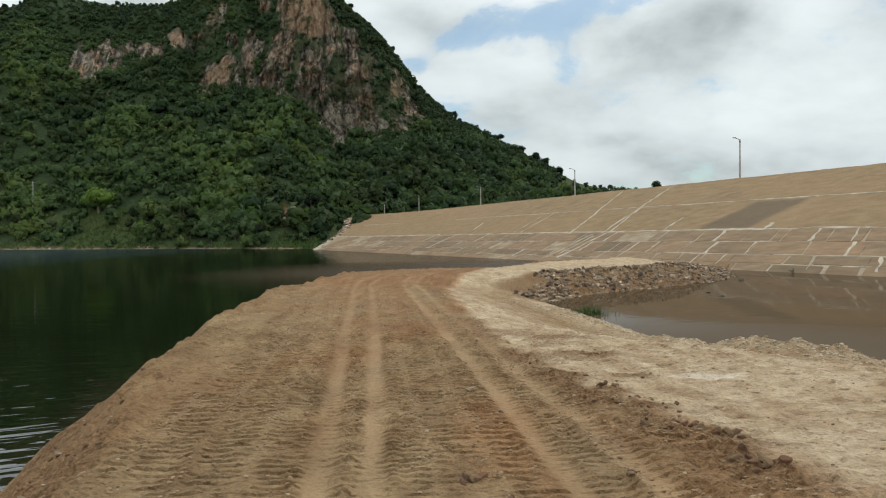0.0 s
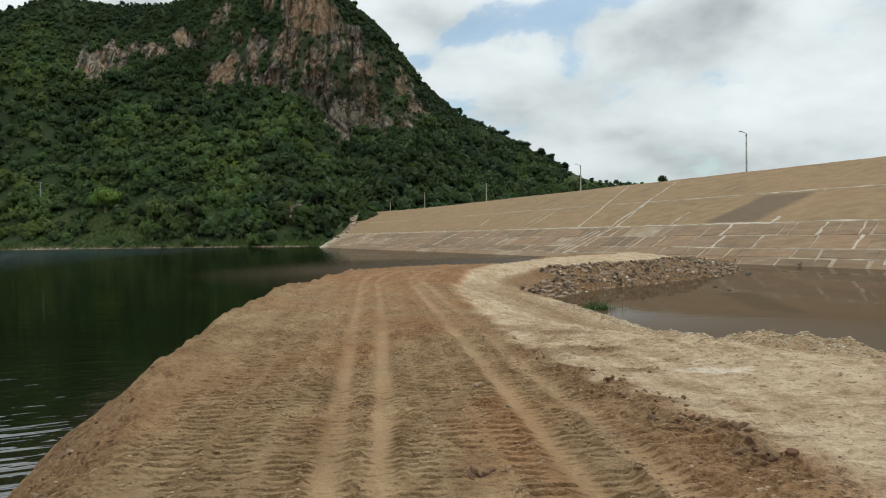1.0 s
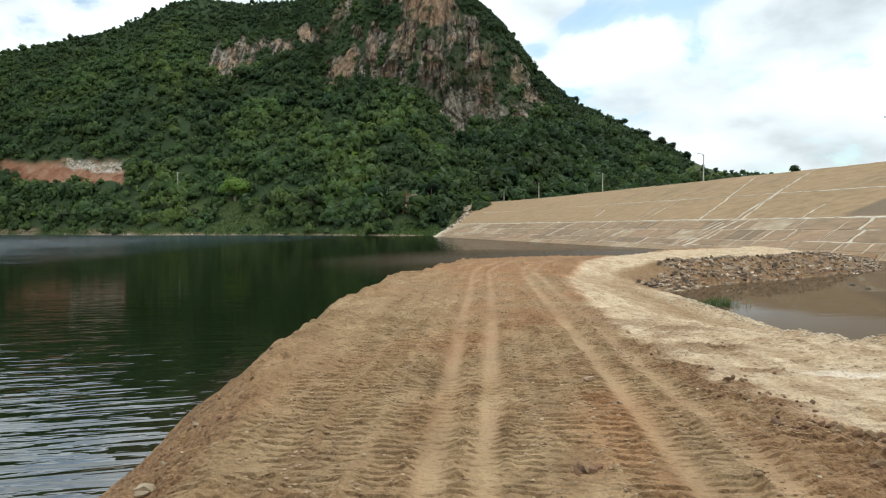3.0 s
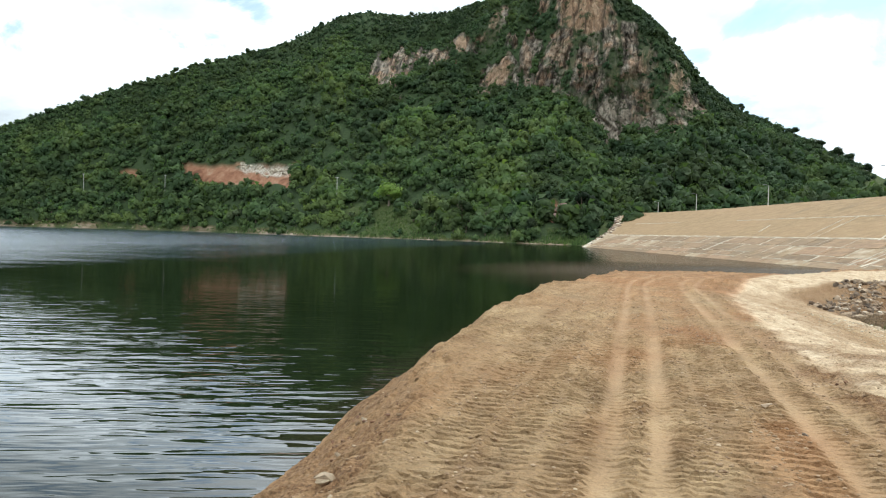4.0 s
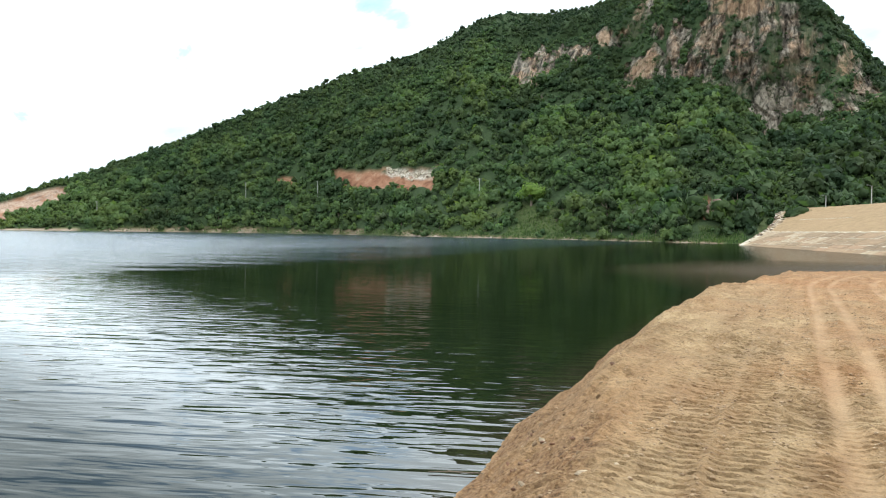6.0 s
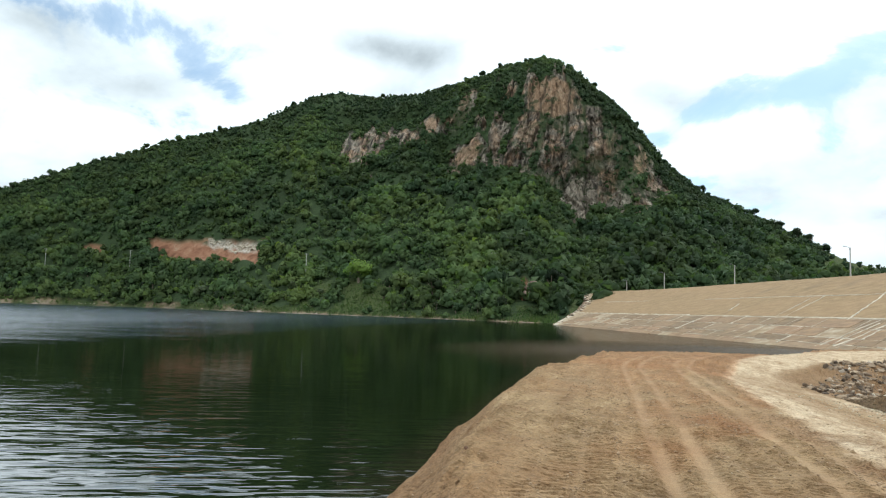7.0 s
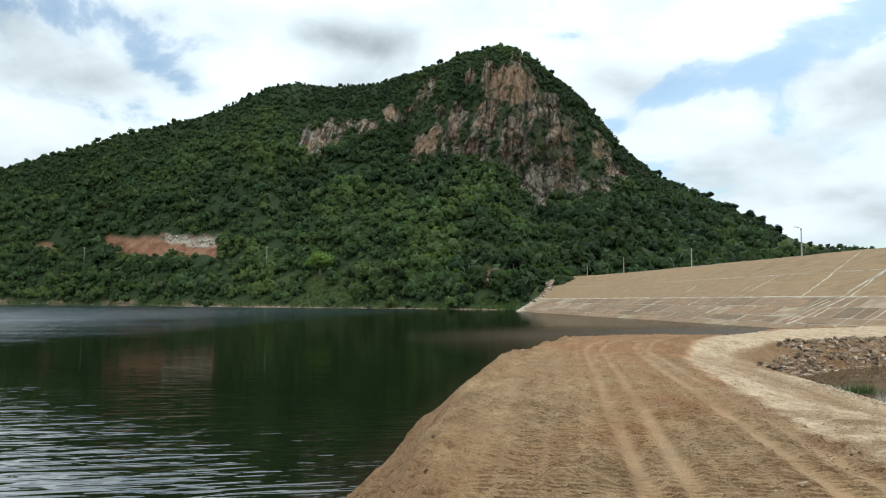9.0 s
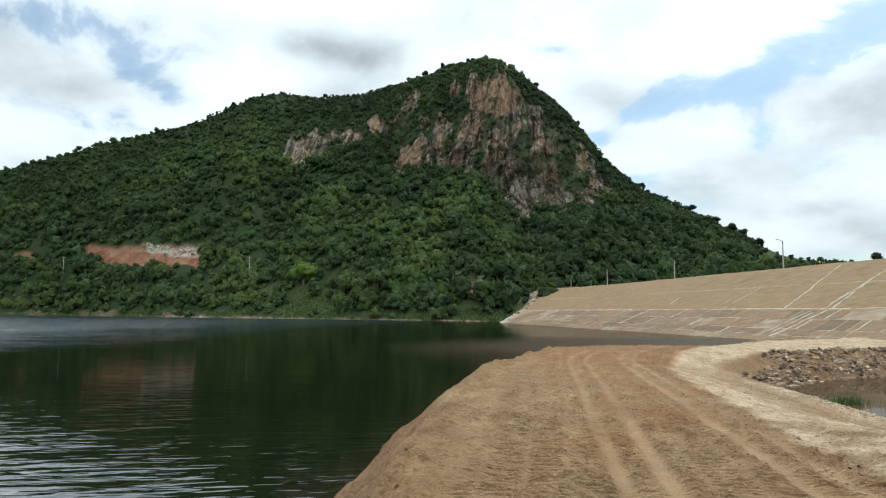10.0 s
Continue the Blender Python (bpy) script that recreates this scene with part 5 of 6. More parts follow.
def build_woods():
    rng = np.random.default_rng(11)
    tall = [crown_arrays(rng, 4, 46, 0.22, f) for f in (0.6, 0.75, 0.5, 0.85, 0.65, 0.55, 0.7, 0.45)]
    low = [crown_arrays(rng, 2, 18, 0.30, f) for f in (0.5, 0.65, 0.4, 0.55)]
    # trees of all sizes, then the shrubs under and between them
    count, under = 6200, 15000
    a = rng.uniform(-70, 26, count + under)
    k = np.where(np.arange(count + under) < count + 8500, rng.uniform(0.0, 1.0, count + under) ** 0.85, rng.uniform(0.62, 1.0, count + under))
    big = np.arange(count + under) < count
    d = foot_d(a) + 3 + (ridge_d(a) + 6 - foot_d(a)) * (k * 1.02 - 0.02)
    R, cut, gm = rock_mask(a, d), cut_mask(a, d), grass_mask(a, d)
    big &= k < 0.93
    ok = (rng.uniform(size=len(a)) > R * np.where(big, 0.97, 0.86)) & (cut < 0.15) & (rng.uniform(size=len(a)) > gm * np.where(big, 0.97, 0.88))
    a, d, R, big = a[ok], d[ok], R[ok], big[ok]
    # shrubs on the ledges and in the gullies of the cliffs
    a2 = rng.uniform(-33, -3, 9000)
    d2 = ridge_d(a2) - 72 + 76 * rng.uniform(size=9000)
    r2 = rock_mask(a2, d2)
    ok = rng.uniform(size=9000) < 0.30 * (1 - r2) + 0.11 + 0.14 * smooth(-21, -24, a2)
    main = len(a)
    a, d, R, big = np.concatenate([a, a2[ok]]), np.concatenate([d, d2[ok]]), np.concatenate([R, r2[ok]]), np.concatenate([big, np.zeros(ok.sum(), bool)])
    x, y = hill_point(a, d)
    kk = (d - foot_d(a)) / (ridge_d(a) - foot_d(a))
    push = -buttress(*face_coords(a, d)) * smooth(0.0, 0.6, cliff_tans(a)[2]) * smooth(0.60, 0.70, kk) * smooth(1.0, 0.93, kk)
    x, y = x + np.sin(np.radians(a)) * push, y + np.cos(np.radians(a)) * push
    z = hill_height(a, d) + 3.0 * (fbm(x / 22, y / 22, 4, 204) - 0.5) * smooth(4, 30, d - foot_d(a)) * (1 - R)
    n = len(a)
    size = np.where(big, 1.9 + 3.0 * rng.uniform(size=n) ** 1.6, 1.2 + 1.3 * rng.uniform(size=n)) * (1 - 0.6 * R) * np.where(np.arange(n) < main, 1.0, 0.72)
    size = size * np.interp(d - foot_d(a), [0, 12, 40, 200], [0.85, 1.1, 1.1, 0.9]) * np.where(big, np.interp(kk, [0.72, 0.90], [1.0, 0.62]), np.interp(kk, [0.7, 0.9, 1.0], [1.0, 0.92, 0.85])) * np.interp(a, [-70, -60], [0.6, 1.0])
    # stands of one kind: young yellow-green ones on the middle slope, darker ones towards the dam and below the cliffs
    stand = 1.3 * (fbm(a * 0.30, d / 30, 3, 305) - 0.5)
    # towards bearing -42 the tint is raised, putting haze into the leaf colour
    tint = 0.40 + 0.10 * rng.normal(size=n) + stand + 0.42 * np.exp(-(((a + 32) / 12) ** 2)) * smooth(365, 300, d) - 0.26 * smooth(-15, -9, a) + 0.10 * smooth(-30, -42, a) - 0.10 * smooth(0.75, 0.95, kk)
    V, F, T, N, m = [], [], [], [], 0
    pick = rng.integers(0, 8, n)
    turn = rng.uniform(0, 2 * math.pi, n)
    for i in range(n):
        v, f, t, nr = tall[pick[i]] if big[i] else low[pick[i] % 4]
        c, s = math.cos(turn[i]), math.sin(turn[i])
        rot = np.array([[c, s, 0], [-s, c, 0], [0, 0, 1]])
        V.append(v @ rot * (size[i] * np.array((1, 1, 1.05))) + (x[i], y[i], z[i] - 0.3))
        N.append(nr @ rot)
        F.append(f + m)
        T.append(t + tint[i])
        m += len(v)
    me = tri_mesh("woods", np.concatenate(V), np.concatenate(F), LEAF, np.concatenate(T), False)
    me.normals_split_custom_set_from_vertices(np.concatenate(N))
    tagged(new("woods", me), "dense green scrub woodland covering the hillside", "woodland", kind="stuff")


build_woods()

# ---- things on the dam and along the shore ----
def tube(bm, pts, radii, sides=8, caps=True):
    """A tapered tube through the points, added to bm."""
    rings = []
    for k, (p, r) in enumerate(zip(pts, radii)):
        p = Vector(p)
        d = (Vector(pts[min(k + 1, len(pts) - 1)]) - Vector(pts[max(k - 1, 0)])).normalized()
        u = d.orthogonal().normalized()
        v = d.cross(u)
        rings.append([bm.verts.new(p + r * (u * math.cos(2 * math.pi * i / sides) + v * math.sin(2 * math.pi * i / sides))) for i in range(sides)])
    for a, b in zip(rings[:-1], rings[1:]):
        for i in range(sides):
            bm.faces.new((a[i], a[(i + 1) % sides], b[(i + 1) % sides], b[i]))
    if caps:
        bm.faces.new(rings[0][::-1])
        bm.faces.new(rings[-1])
    return bm


def box(bm, centre, size, turn=0.0, bevel=0.0):
    res = bmesh.ops.create_cube(bm, size=1.0, matrix=Matrix.Translation(centre) @ Matrix.Rotation(turn, 4, "Z") @ Matrix.Diagonal((*size, 1)))
    if bevel:
        edges = list({e for v in res["verts"] for e in v.link_edges})
        bmesh.ops.bevel(bm, geom=edges, offset=bevel, segments=1, affect="EDGES")
    return bm


def empty(name, at, label, category, group="", turn=0.0):
    ob = new(name)
    ob.matrix_basis = pose(*at, 0, 0, turn)
    return tagged(ob, label, category, group)


def lamp_post(at, h, turn):
    root = empty("lamp_post", at, "slim grey concrete lamp post standing on the dam crest", "lamp post", "lamp posts on the dam", turn)
    part("pole", tube(bmesh.new(), [(0, 0, -0.8), (0, 0, h * 0.5), (0, 0, h)], [0.13, 0.105, 0.08], 10), CONCRETE, root)
    arm = part("arm", tube(bmesh.new(), [(0, 0, h - 0.25), (-0.25, 0, h + 0.02), (-0.75, 0, h + 0.16)], [0.045, 0.04, 0.035], 6), METAL, root)
    bm = box(bmesh.new(), (-0.95, 0, h + 0.17), (0.5, 0.2, 0.11), 0, 0.03)
    part("lamp_head", bm, METAL, arm, "flat grey lamp head")
    part("collar", tube(bmesh.new(), [(0, 0, h - 0.35), (0, 0, h - 0.2)], [0.12, 0.12], 10), METAL, root)
    return root


BACK = np.array([0.896, 0.444, 0.0])
for s_, h_ in ((21.0, 5.2), (59.8, 4.7), (98.4, 4.2), (136.3, 4.4), (157.0, 3.0)):
    p_ = dam_point(np.array(s_), np.array(10.0)) + BACK * 1.2
    lamp_post((p_[0], p_[1], 10.0), h_, 26.0)


def hill_ground(a, d):
    x, y = hill_point(a, d)
    z = float(hill_height(a, d)) + 3.0 * (float(fbm(x / 22, y / 22, 4, 204)) - 0.5) * float(smooth(4, 30, d - foot_d(a))) * (1 - float(rock_mask(a, d)))
    return float(x), float(y), z


def on_slope(a, tan):
    """Where the hillside at the bearing a stands at that elevation seen from the causeway."""
    ds = np.linspace(float(foot_d(a)) + 1, float(ridge_d(a)), 400)
    t = (hill_height(np.full_like(ds, a), ds) - EYE_Z) / ds
    return hill_ground(a, float(ds[min(int(np.argmax(t > tan)) or 1, 399)]))


def utility_pole(at, h, turn):
    root = empty("utility_pole", at, "pale concrete utility pole with a crossarm among hillside scrub", "utility pole", "utility poles by the lake", turn)
    part("pole", tube(bmesh.new(), [(0, 0, -0.8), (0, 0, h)], [0.17, 0.11], 8), CONCRETE, root)
    crossarm = part("crossarm", box(bmesh.new(), (0, 0, h - 0.35), (1.7, 0.12, 0.14), 0, 0.02), CONCRETE, root)
    for k in (-0.75, 0.0, 0.75):
        part("insulator", tube(bmesh.new(), [(k, 0, h - 0.28), (k, 0, h - 0.1), (k, 0, h - 0.05)], [0.05, 0.07, 0.03], 6), GLASS, crossarm)
    return root


UTILITY = ((-45.2, 0.038, 11.0, 20), (-32.5, 0.036, 10.5, 25), (-50.6, 0.040, 10.0, 30), (-60.9, 0.012, 9.5, 40), (-17.8, 0.060, 5.5, 10))
for a_, t_, h_, r_ in UTILITY:
    p_ = on_slope(a_, t_)
    utility_pole(p_, h_, r_)


def tree_mesh(seed, lobes, leaves, leaf, flat):
    rng = np.random.default_rng(seed)
    v, f, t, nr = crown_arrays(rng, lobes, leaves, leaf, flat)
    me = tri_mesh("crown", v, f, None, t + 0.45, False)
    me.normals_split_custom_set_from_vertices(nr)
    return me


def tree(at, r, h, kind, label, mat, turn, group=""):
    """A tapered trunk with limbs under a crown of many separate leaf sprays."""
    root = empty("tree", at, label, "tree", group, turn)
    rnd = random.Random(int(at[0] * 13 + at[1] * 7))
    bm = tube(bmesh.new(), [(0, 0, -0.4), (0.05 * r, 0, h * 0.3), (0, 0.06 * r, h * 0.62)], [0.09 * r, 0.06 * r, 0.035 * r], 7)
    for k in range(4):
        a = k * 1.6 + rnd.uniform(0, 1)
        tube(bm, [(0.02 * r, 0.02 * r, h * 0.34), (0.3 * r * math.cos(a), 0.3 * r * math.sin(a), h * 0.58), (0.5 * r * math.cos(a), 0.5 * r * math.sin(a), h * 0.78)],
             [0.04 * r, 0.028 * r, 0.012 * r], 5)
    part("trunk", bm, BARK, root)
    me = kind.copy()
    me.materials.append(mat)
    ob = new("crown", me)
    ob.parent = root
    base = h - 1.35 * r
    ob.matrix_basis = Matrix.Translation((0, 0, max(0.0, base))) @ Matrix.Diagonal((r, r, (h - max(0.0, base)) / 1.35, 1))
    return root


LIGHT_LEAF = mat_leaves("young_leaves", (0.085, 0.135, 0.028), (0.14, 0.215, 0.042), (0.22, 0.30, 0.068))
DARK_LEAF = mat_leaves("dark_leaves", (0.012, 0.022, 0.009), (0.030, 0.050, 0.018), (0.060, 0.085, 0.03))
GREY_LEAF = mat_leaves("dusty_leaves", (0.05, 0.07, 0.035), (0.10, 0.13, 0.065), (0.17, 0.20, 0.11))
KINDS = [tree_mesh(400 + k, 7, 620, 0.085, f) for k, f in enumerate((0.75, 0.9, 0.65, 1.0, 0.8))]


def build_shore_trees():
    rnd = random.Random(77)
    grp = "trees along the lake shore"
    # told apart by colour: the bright young tree, the dark ones by the abutment, dusty bushes
    for a, t, r, h, mat, label in ((-28.4, 0.034, 6.4, 9.4, LIGHT_LEAF, "bright yellow-green young tree above the shore grass"),
                                   (-13.2, 0.026, 4.6, 8.0, DARK_LEAF, "broad dark green tree beside the dam abutment"),
                                   (-16.4, 0.028, 3.8, 6.4, DARK_LEAF, "broad dark green tree behind a pinkish rock"),
                                   (-20.3, 0.012, 3.6, 5.6, GREY_LEAF, "dusty grey-green bushy tree at the lake shore"),
                                   (-22.6, 0.022, 3.8, 6.0, DARK_LEAF, "dark green spreading tree on the lower slope"),
                                   (-26.0, 0.022, 3.6, 5.6, DARK_LEAF, "dark green spreading tree on the lower slope"),
                                   (-18.4, 0.008, 2.2, 3.2, GREY_LEAF, "dusty grey-green shrub at the water's edge")):
        tree(on_slope(a, t), r, h, rnd.choice(KINDS), label, mat, rnd.uniform(0, 360), grp)
    a = -58.0
    while a < -15:
        d = float(foot_d(a)) + rnd.uniform(6, 20)
        if float(cut_mask(a, d)) < 0.2 and not -30.5 < a < -26.5 and a < -16.2:
            r = rnd.uniform(1.3, 2.9)
            mat = rnd.choices((LEAF, DARK_LEAF, GREY_LEAF, LIGHT_LEAF), (6, 3, 2, 0.6))[0]
            word = {LEAF: "leafy green", DARK_LEAF: "dark green", GREY_LEAF: "dusty grey-green", LIGHT_LEAF: "bright green"}[mat]
            tree(hill_ground(a, d), r, r * rnd.uniform(1.2, 1.6), rnd.choice(KINDS), word + " bushy tree near the lake shore", mat, rnd.uniform(0, 360), grp)
        a += rnd.uniform(0.25, 0.7)
    # single trees against the sky
    for a, r, h in ((-17.6, 2.0, 3.4), (-19.0, 2.4, 3.6), (-20.4, 1.9, 3.0), (-15.6, 2.0, 3.2), (-13.6, 2.4, 3.2), (-10.1, 2.0, 3.8), (-6.8, 1.9, 4.4),
                    (-2.0, 2.2, 3.6), (1.6, 2.6, 3.6), (3.2, 2.8, 4.2), (4.4, 3.2, 4.8), (5.2, 3.0, 4.4), (6.2, 2.4, 3.2), (-27.0, 2.0, 2.8), (-34.0, 2.2, 3.0), (-39.5, 2.4, 3.2), (-44.5, 2.4, 3.0), (-53.0, 2.4, 3.0)):
        tree(hill_ground(a, float(ridge_d(a)) - 1), r, h, rnd.choice(KINDS), "small dark tree on the skyline of the hill", DARK_LEAF, rnd.uniform(0, 360), "trees on the skyline")
    for a in (-68.2, -68.7, -69.2, -69.8, -70.3, -71.2, -72.0, -72.9):
        tree(hill_ground(a, float(ridge_d(a)) + rnd.uniform(-4, 10)), rnd.uniform(1.8, 2.8), rnd.uniform(2.6, 4.4), rnd.choice(KINDS), "dark green tree among far houses by the lake", DARK_LEAF, 0, "trees by the houses")
    tree(hill_ground(13.5, float(ridge_d(13.5))), 3.4, 8.6, KINDS[0], "dark round tree beyond the dam crest", DARK_LEAF, 40, "")


build_shore_trees()


# ---- stones ----
def stone_mesh(seed, squash=0.7, points=14):
    rng = np.random.default_rng(seed)
    u = rng.normal(size=(points, 3))
    u /= np.linalg.norm(u, axis=1, keepdims=True)
    u *= rng.uniform(0.75, 1.0, (points, 1)) * (1.0, rng.uniform(0.6, 0.9), squash * rng.uniform(0.7, 1.1))
    bm = bmesh.new()
    for v in u:
        bm.verts.new(v)
    res = bmesh.ops.convex_hull(bm, input=bm.verts)
    loose = [v for v in bm.verts if not v.link_faces]
    bmesh.ops.delete(bm, geom=loose, context="VERTS")
    me = bpy.data.meshes.new("stone")
    bm.to_mesh(me)
    bm.free()
    return me


STONES = [stone_mesh(500 + k) for k in range(9)]
for me_ in STONES:
    me_.materials.append(STONE)
BANK_STONES = [stone_mesh(540 + k, 0.7, 18) for k in range(4)]
for me_ in BANK_STONES:
    me_.materials.append(TAN_STONE)
CLODS = [stone_mesh(600 + k, 0.75, 20) for k in range(6)]
for k_, me_ in enumerate(CLODS):
    me_.materials.append((CLOD, RUST_CLOD, DRY_CLOD)[k_ % 3])


def ground_z(x, y):
    z = causeway_height(np.array([[x]], float), np.array([[y]], float))[0]
    return float(z[0, 0])


def put_stone(me, at, size, rnd, parent=None, name="stone", label="", category="", group=""):
    ob = new(name, me)
    ob.matrix_basis = pose(*at, rnd.uniform(-35, 35), rnd.uniform(-35, 35), rnd.uniform(0, 360)) @ Matrix.Diagonal((size, size * rnd.uniform(0.6, 1.0), size * rnd.uniform(0.6, 1.0), 1))
    ob.parent = parent
    if label:
        tagged(ob, label, category, group)
    return ob


def build_clods():
    rnd = random.Random(21)
    def heap(x, y, count, spread, low, high, label):
        for k in range(count):
            px, py = x + rnd.gauss(0, spread), y + rnd.gauss(0, spread * 0.7)
            size = rnd.uniform(low, high)
            put_stone(rnd.choice(CLODS), (px, py, ground_z(px, py) + size * 0.16), size, rnd, None, "earth_clod", label, "clod", "clods along the track")

    heap(2.45, 7.0, 11, 0.10, 0.035, 0.085, "dark red-brown clod of earth at the track's edge")
    heap(2.70, 6.88, 13, 0.11, 0.035, 0.085, "dark red-brown clod of earth at the track's edge")
    heap(2.60, 6.62, 5, 0.06, 0.03, 0.07, "dry brown clod of earth at the track's edge")
    heap(2.62, 6.14, 14, 0.10, 0.022, 0.075, "rust-red clod of earth on pale silt")
    heap(2.70, 5.98, 7, 0.08, 0.025, 0.07, "rust-red clod of earth on pale silt")
    heap(2.14, 8.75, 9, 0.12, 0.03, 0.085, "rust-red clod of earth on pale silt")
    heap(2.92, 6.23, 1, 0.01, 0.055, 0.06, "single dark clod lying on pale silt")
    heap(0.72, 5.85, 9, 0.08, 0.025, 0.06, "small brown clod on the wheel track")
    heap(1.80, 5.90, 4, 0.06, 0.03, 0.05, "small brown clod on the wheel track")
    for x, y in ((2.5, 9.37), (2.3, 7.88), (2.47, 7.78), (2.29, 10.9), (1.75, 9.36), (2.09, 8.1), (2.3, 7.4), (1.6, 10.4)):
        heap(x, y, 6, 0.14, 0.015, 0.045, "small crumbly clod beside the wheel tracks")
    for k in range(46):
        y = rnd.uniform(3.6, 9.5)
        x = float(np.interp(y, [4.4, 7.7, 9.6], [-3.25, -3.95, -4.6])) + rnd.uniform(0.35, 1.35)
        size = rnd.uniform(0.015, 0.05)
        put_stone(rnd.choice(CLODS), (x, y, ground_z(x, y) + size * 0.15), size, rnd, None, "earth_clod", "small brown clod of earth on the lake bank", "clod", "clods on the bank")
    # pale stones on the bank of the lake
    for x, y, size in ((-2.13, 6.09, 0.075), (-1.85, 6.11, 0.06), (-2.2, 5.3, 0.11), (-2.45, 5.0, 0.10), (-2.2, 5.25, 0.085), (-2.75, 4.55, 0.07), (-2.35, 4.3, 0.09), (-2.6, 6.1, 0.06), (-1.9, 4.9, 0.05), (-3.1, 7.4, 0.06)):
        put_stone(rnd.choice(BANK_STONES), (x, y, ground_z(x, y) + size * 0.12), size, rnd, None, "stone", "tan fist-sized stone lying on the earth bank", "stone", "stones on the bank")
    for x, y, size in ((5.35, 19.0, 0.14), (3.05, 29.0, 0.16), (4.3, 22.6, 0.12), (6.2, 17.5, 0.11), (0.66, 8.55, 0.07), (0.95, 7.6, 0.05)):
        put_stone(STONES[4], (x, y, ground_z(x, y) + size * 0.2), size, rnd, None, "stone", "small whitish stone on pale silt", "stone", "stones by the pond")


build_clods()


def build_pebbles():
    """Crumbs and pebbles too many to count, strewn over the causeway."""
    rng = np.random.default_rng(31)
    n = 5200
    y = 3.2 + 22 * rng.uniform(size=n) ** 2.0
    q = rng.uniform(-3.3, 6.0, n)
    x = q - 0.165 * (y - 6.4)
    z = causeway_height(x[None], y[None])[0]
    z = z[0]
    near = np.minimum.reduce([np.abs(q - r) for r in RUTS])
    keep = (z > 0.1) & ((q < windrow_q(y)) | (rng.uniform(size=n) < 0.3)) & ((near > 0.16) | (rng.uniform(size=n) < 0.05))
    # crumbs thrown up along the borders of the cleat lanes and between the wheel tracks
    m = 7500
    ly = 3.2 + 15 * rng.uniform(size=m) ** 1.7
    lq = np.where(rng.uniform(size=m) < 0.35, rng.choice([-0.20, -0.62, 0.24, 1.5, 1.06], m), (rng.integers(-4, 5, m) - 0.15) * 0.44) + rng.normal(0, 0.075, m)
    lx = lq - 0.165 * (ly - 6.4)
    good = (lq > -2.5) & (lq < windrow_q(ly)) & (np.minimum.reduce([np.abs(lq - r) for r in RUTS]) > 0.15) & (fbm(lx * 2.5, ly * 1.2, 3, 47) > 0.47)
    lx, ly = lx[good], ly[good]
    lz = causeway_height(lx[None], ly[None])[0][0]
    # more of them, coarser, along the pond
    px, py = [], []
    for (ax, ay), (bx, by) in zip(POND_EDGE[1:8], POND_EDGE[2:9]):
        m = int(190 * math.hypot(bx - ax, by - ay))
        t = rng.uniform(size=m)
        o = np.abs(rng.normal(0.1, 0.7, m)) * rng.choice([1, 1, 1, 2.2], m)
        length = math.hypot(bx - ax, by - ay)
        px.append(ax + (bx - ax) * t + (by - ay) / length * o)
        py.append(ay + (by - ay) * t - (bx - ax) / length * o)
    px, py = np.concatenate(px), np.concatenate(py)
    for hx, hy, hr, m in ((6.40, 15.0, 0.5, 420), (6.9, 14.5, 0.45, 260), (5.8, 15.6, 0.45, 260), (7.3, 13.9, 0.6, 300), (5.4, 16.7, 0.45, 200), (4.9, 17.6, 0.4, 120)):
        px, py = np.append(px, rng.normal(hx, hr * 0.6, m)), np.append(py, rng.normal(hy, hr * 0.6, m))
    pz = causeway_height(px[None], py[None])[0]
    good = pz[0] > -0.02
    # flaky crumbs between the right-hand track and the silt
    fy = 4.6 + 11 * rng.uniform(size=4200) ** 1.6
    fq = rng.uniform(1.65, 2.9, 4200)
    fx = fq - 0.165 * (fy - 6.4)
    near_row = (fq < windrow_q(fy) + 0.15) & (fbm(fx * 2, fy * 2, 3, 48) > 0.45)
    fx, fy = fx[near_row], fy[near_row]
    fz = causeway_height(fx[None], fy[None])[0][0]
    strewn = [("pebbles", np.concatenate([x[keep], lx, fx]), np.concatenate([y[keep], ly, fy]), np.concatenate([z[keep], lz, fz]), 0.017, PEBBLE, "small earth crumbs and pebbles strewn over the causeway"),
              ("gravel", px[good], py[good], pz[0][good], 0.034, GRAVEL, "pale coarse gravel heaped along the edge of the pond")]
    for name, x, y, z, spread, mat, label in strewn:
        strew(rng, name, x, y, z, spread, mat, label)


def strew(rng, name, x, y, z, spread, mat, label):
    size = 0.006 + spread * rng.uniform(size=len(x)) ** 2.4 + 0.0004 * y
    V, F = [], []
    for i in range(len(x)):
        v = ICO_V * rng.uniform(0.6, 1.0, (12, 1)) * size[i] * (1.1, 0.8, 0.5)
        V.append(v + (x[i], y[i], z[i] + size[i] * 0.2))
        F.append(ICO_F + 12 * i)
    me = tri_mesh(name, np.concatenate(V), np.concatenate(F), mat)
    tagged(new(name, me), label, name, kind="stuff")


def mat_pebble(name, c):
    m, nt, b = material(name)
    g = nt.nodes.new("ShaderNodeNewGeometry")
    nt.links.new(ramp(nt, g.outputs["Random Per Island"], [(0.0, c[0]), (0.5, c[1]), (0.93, c[2]), (1.0, c[3])]), b.inputs["Base Color"])
    b.inputs["Roughness"].default_value = 0.9
    return m


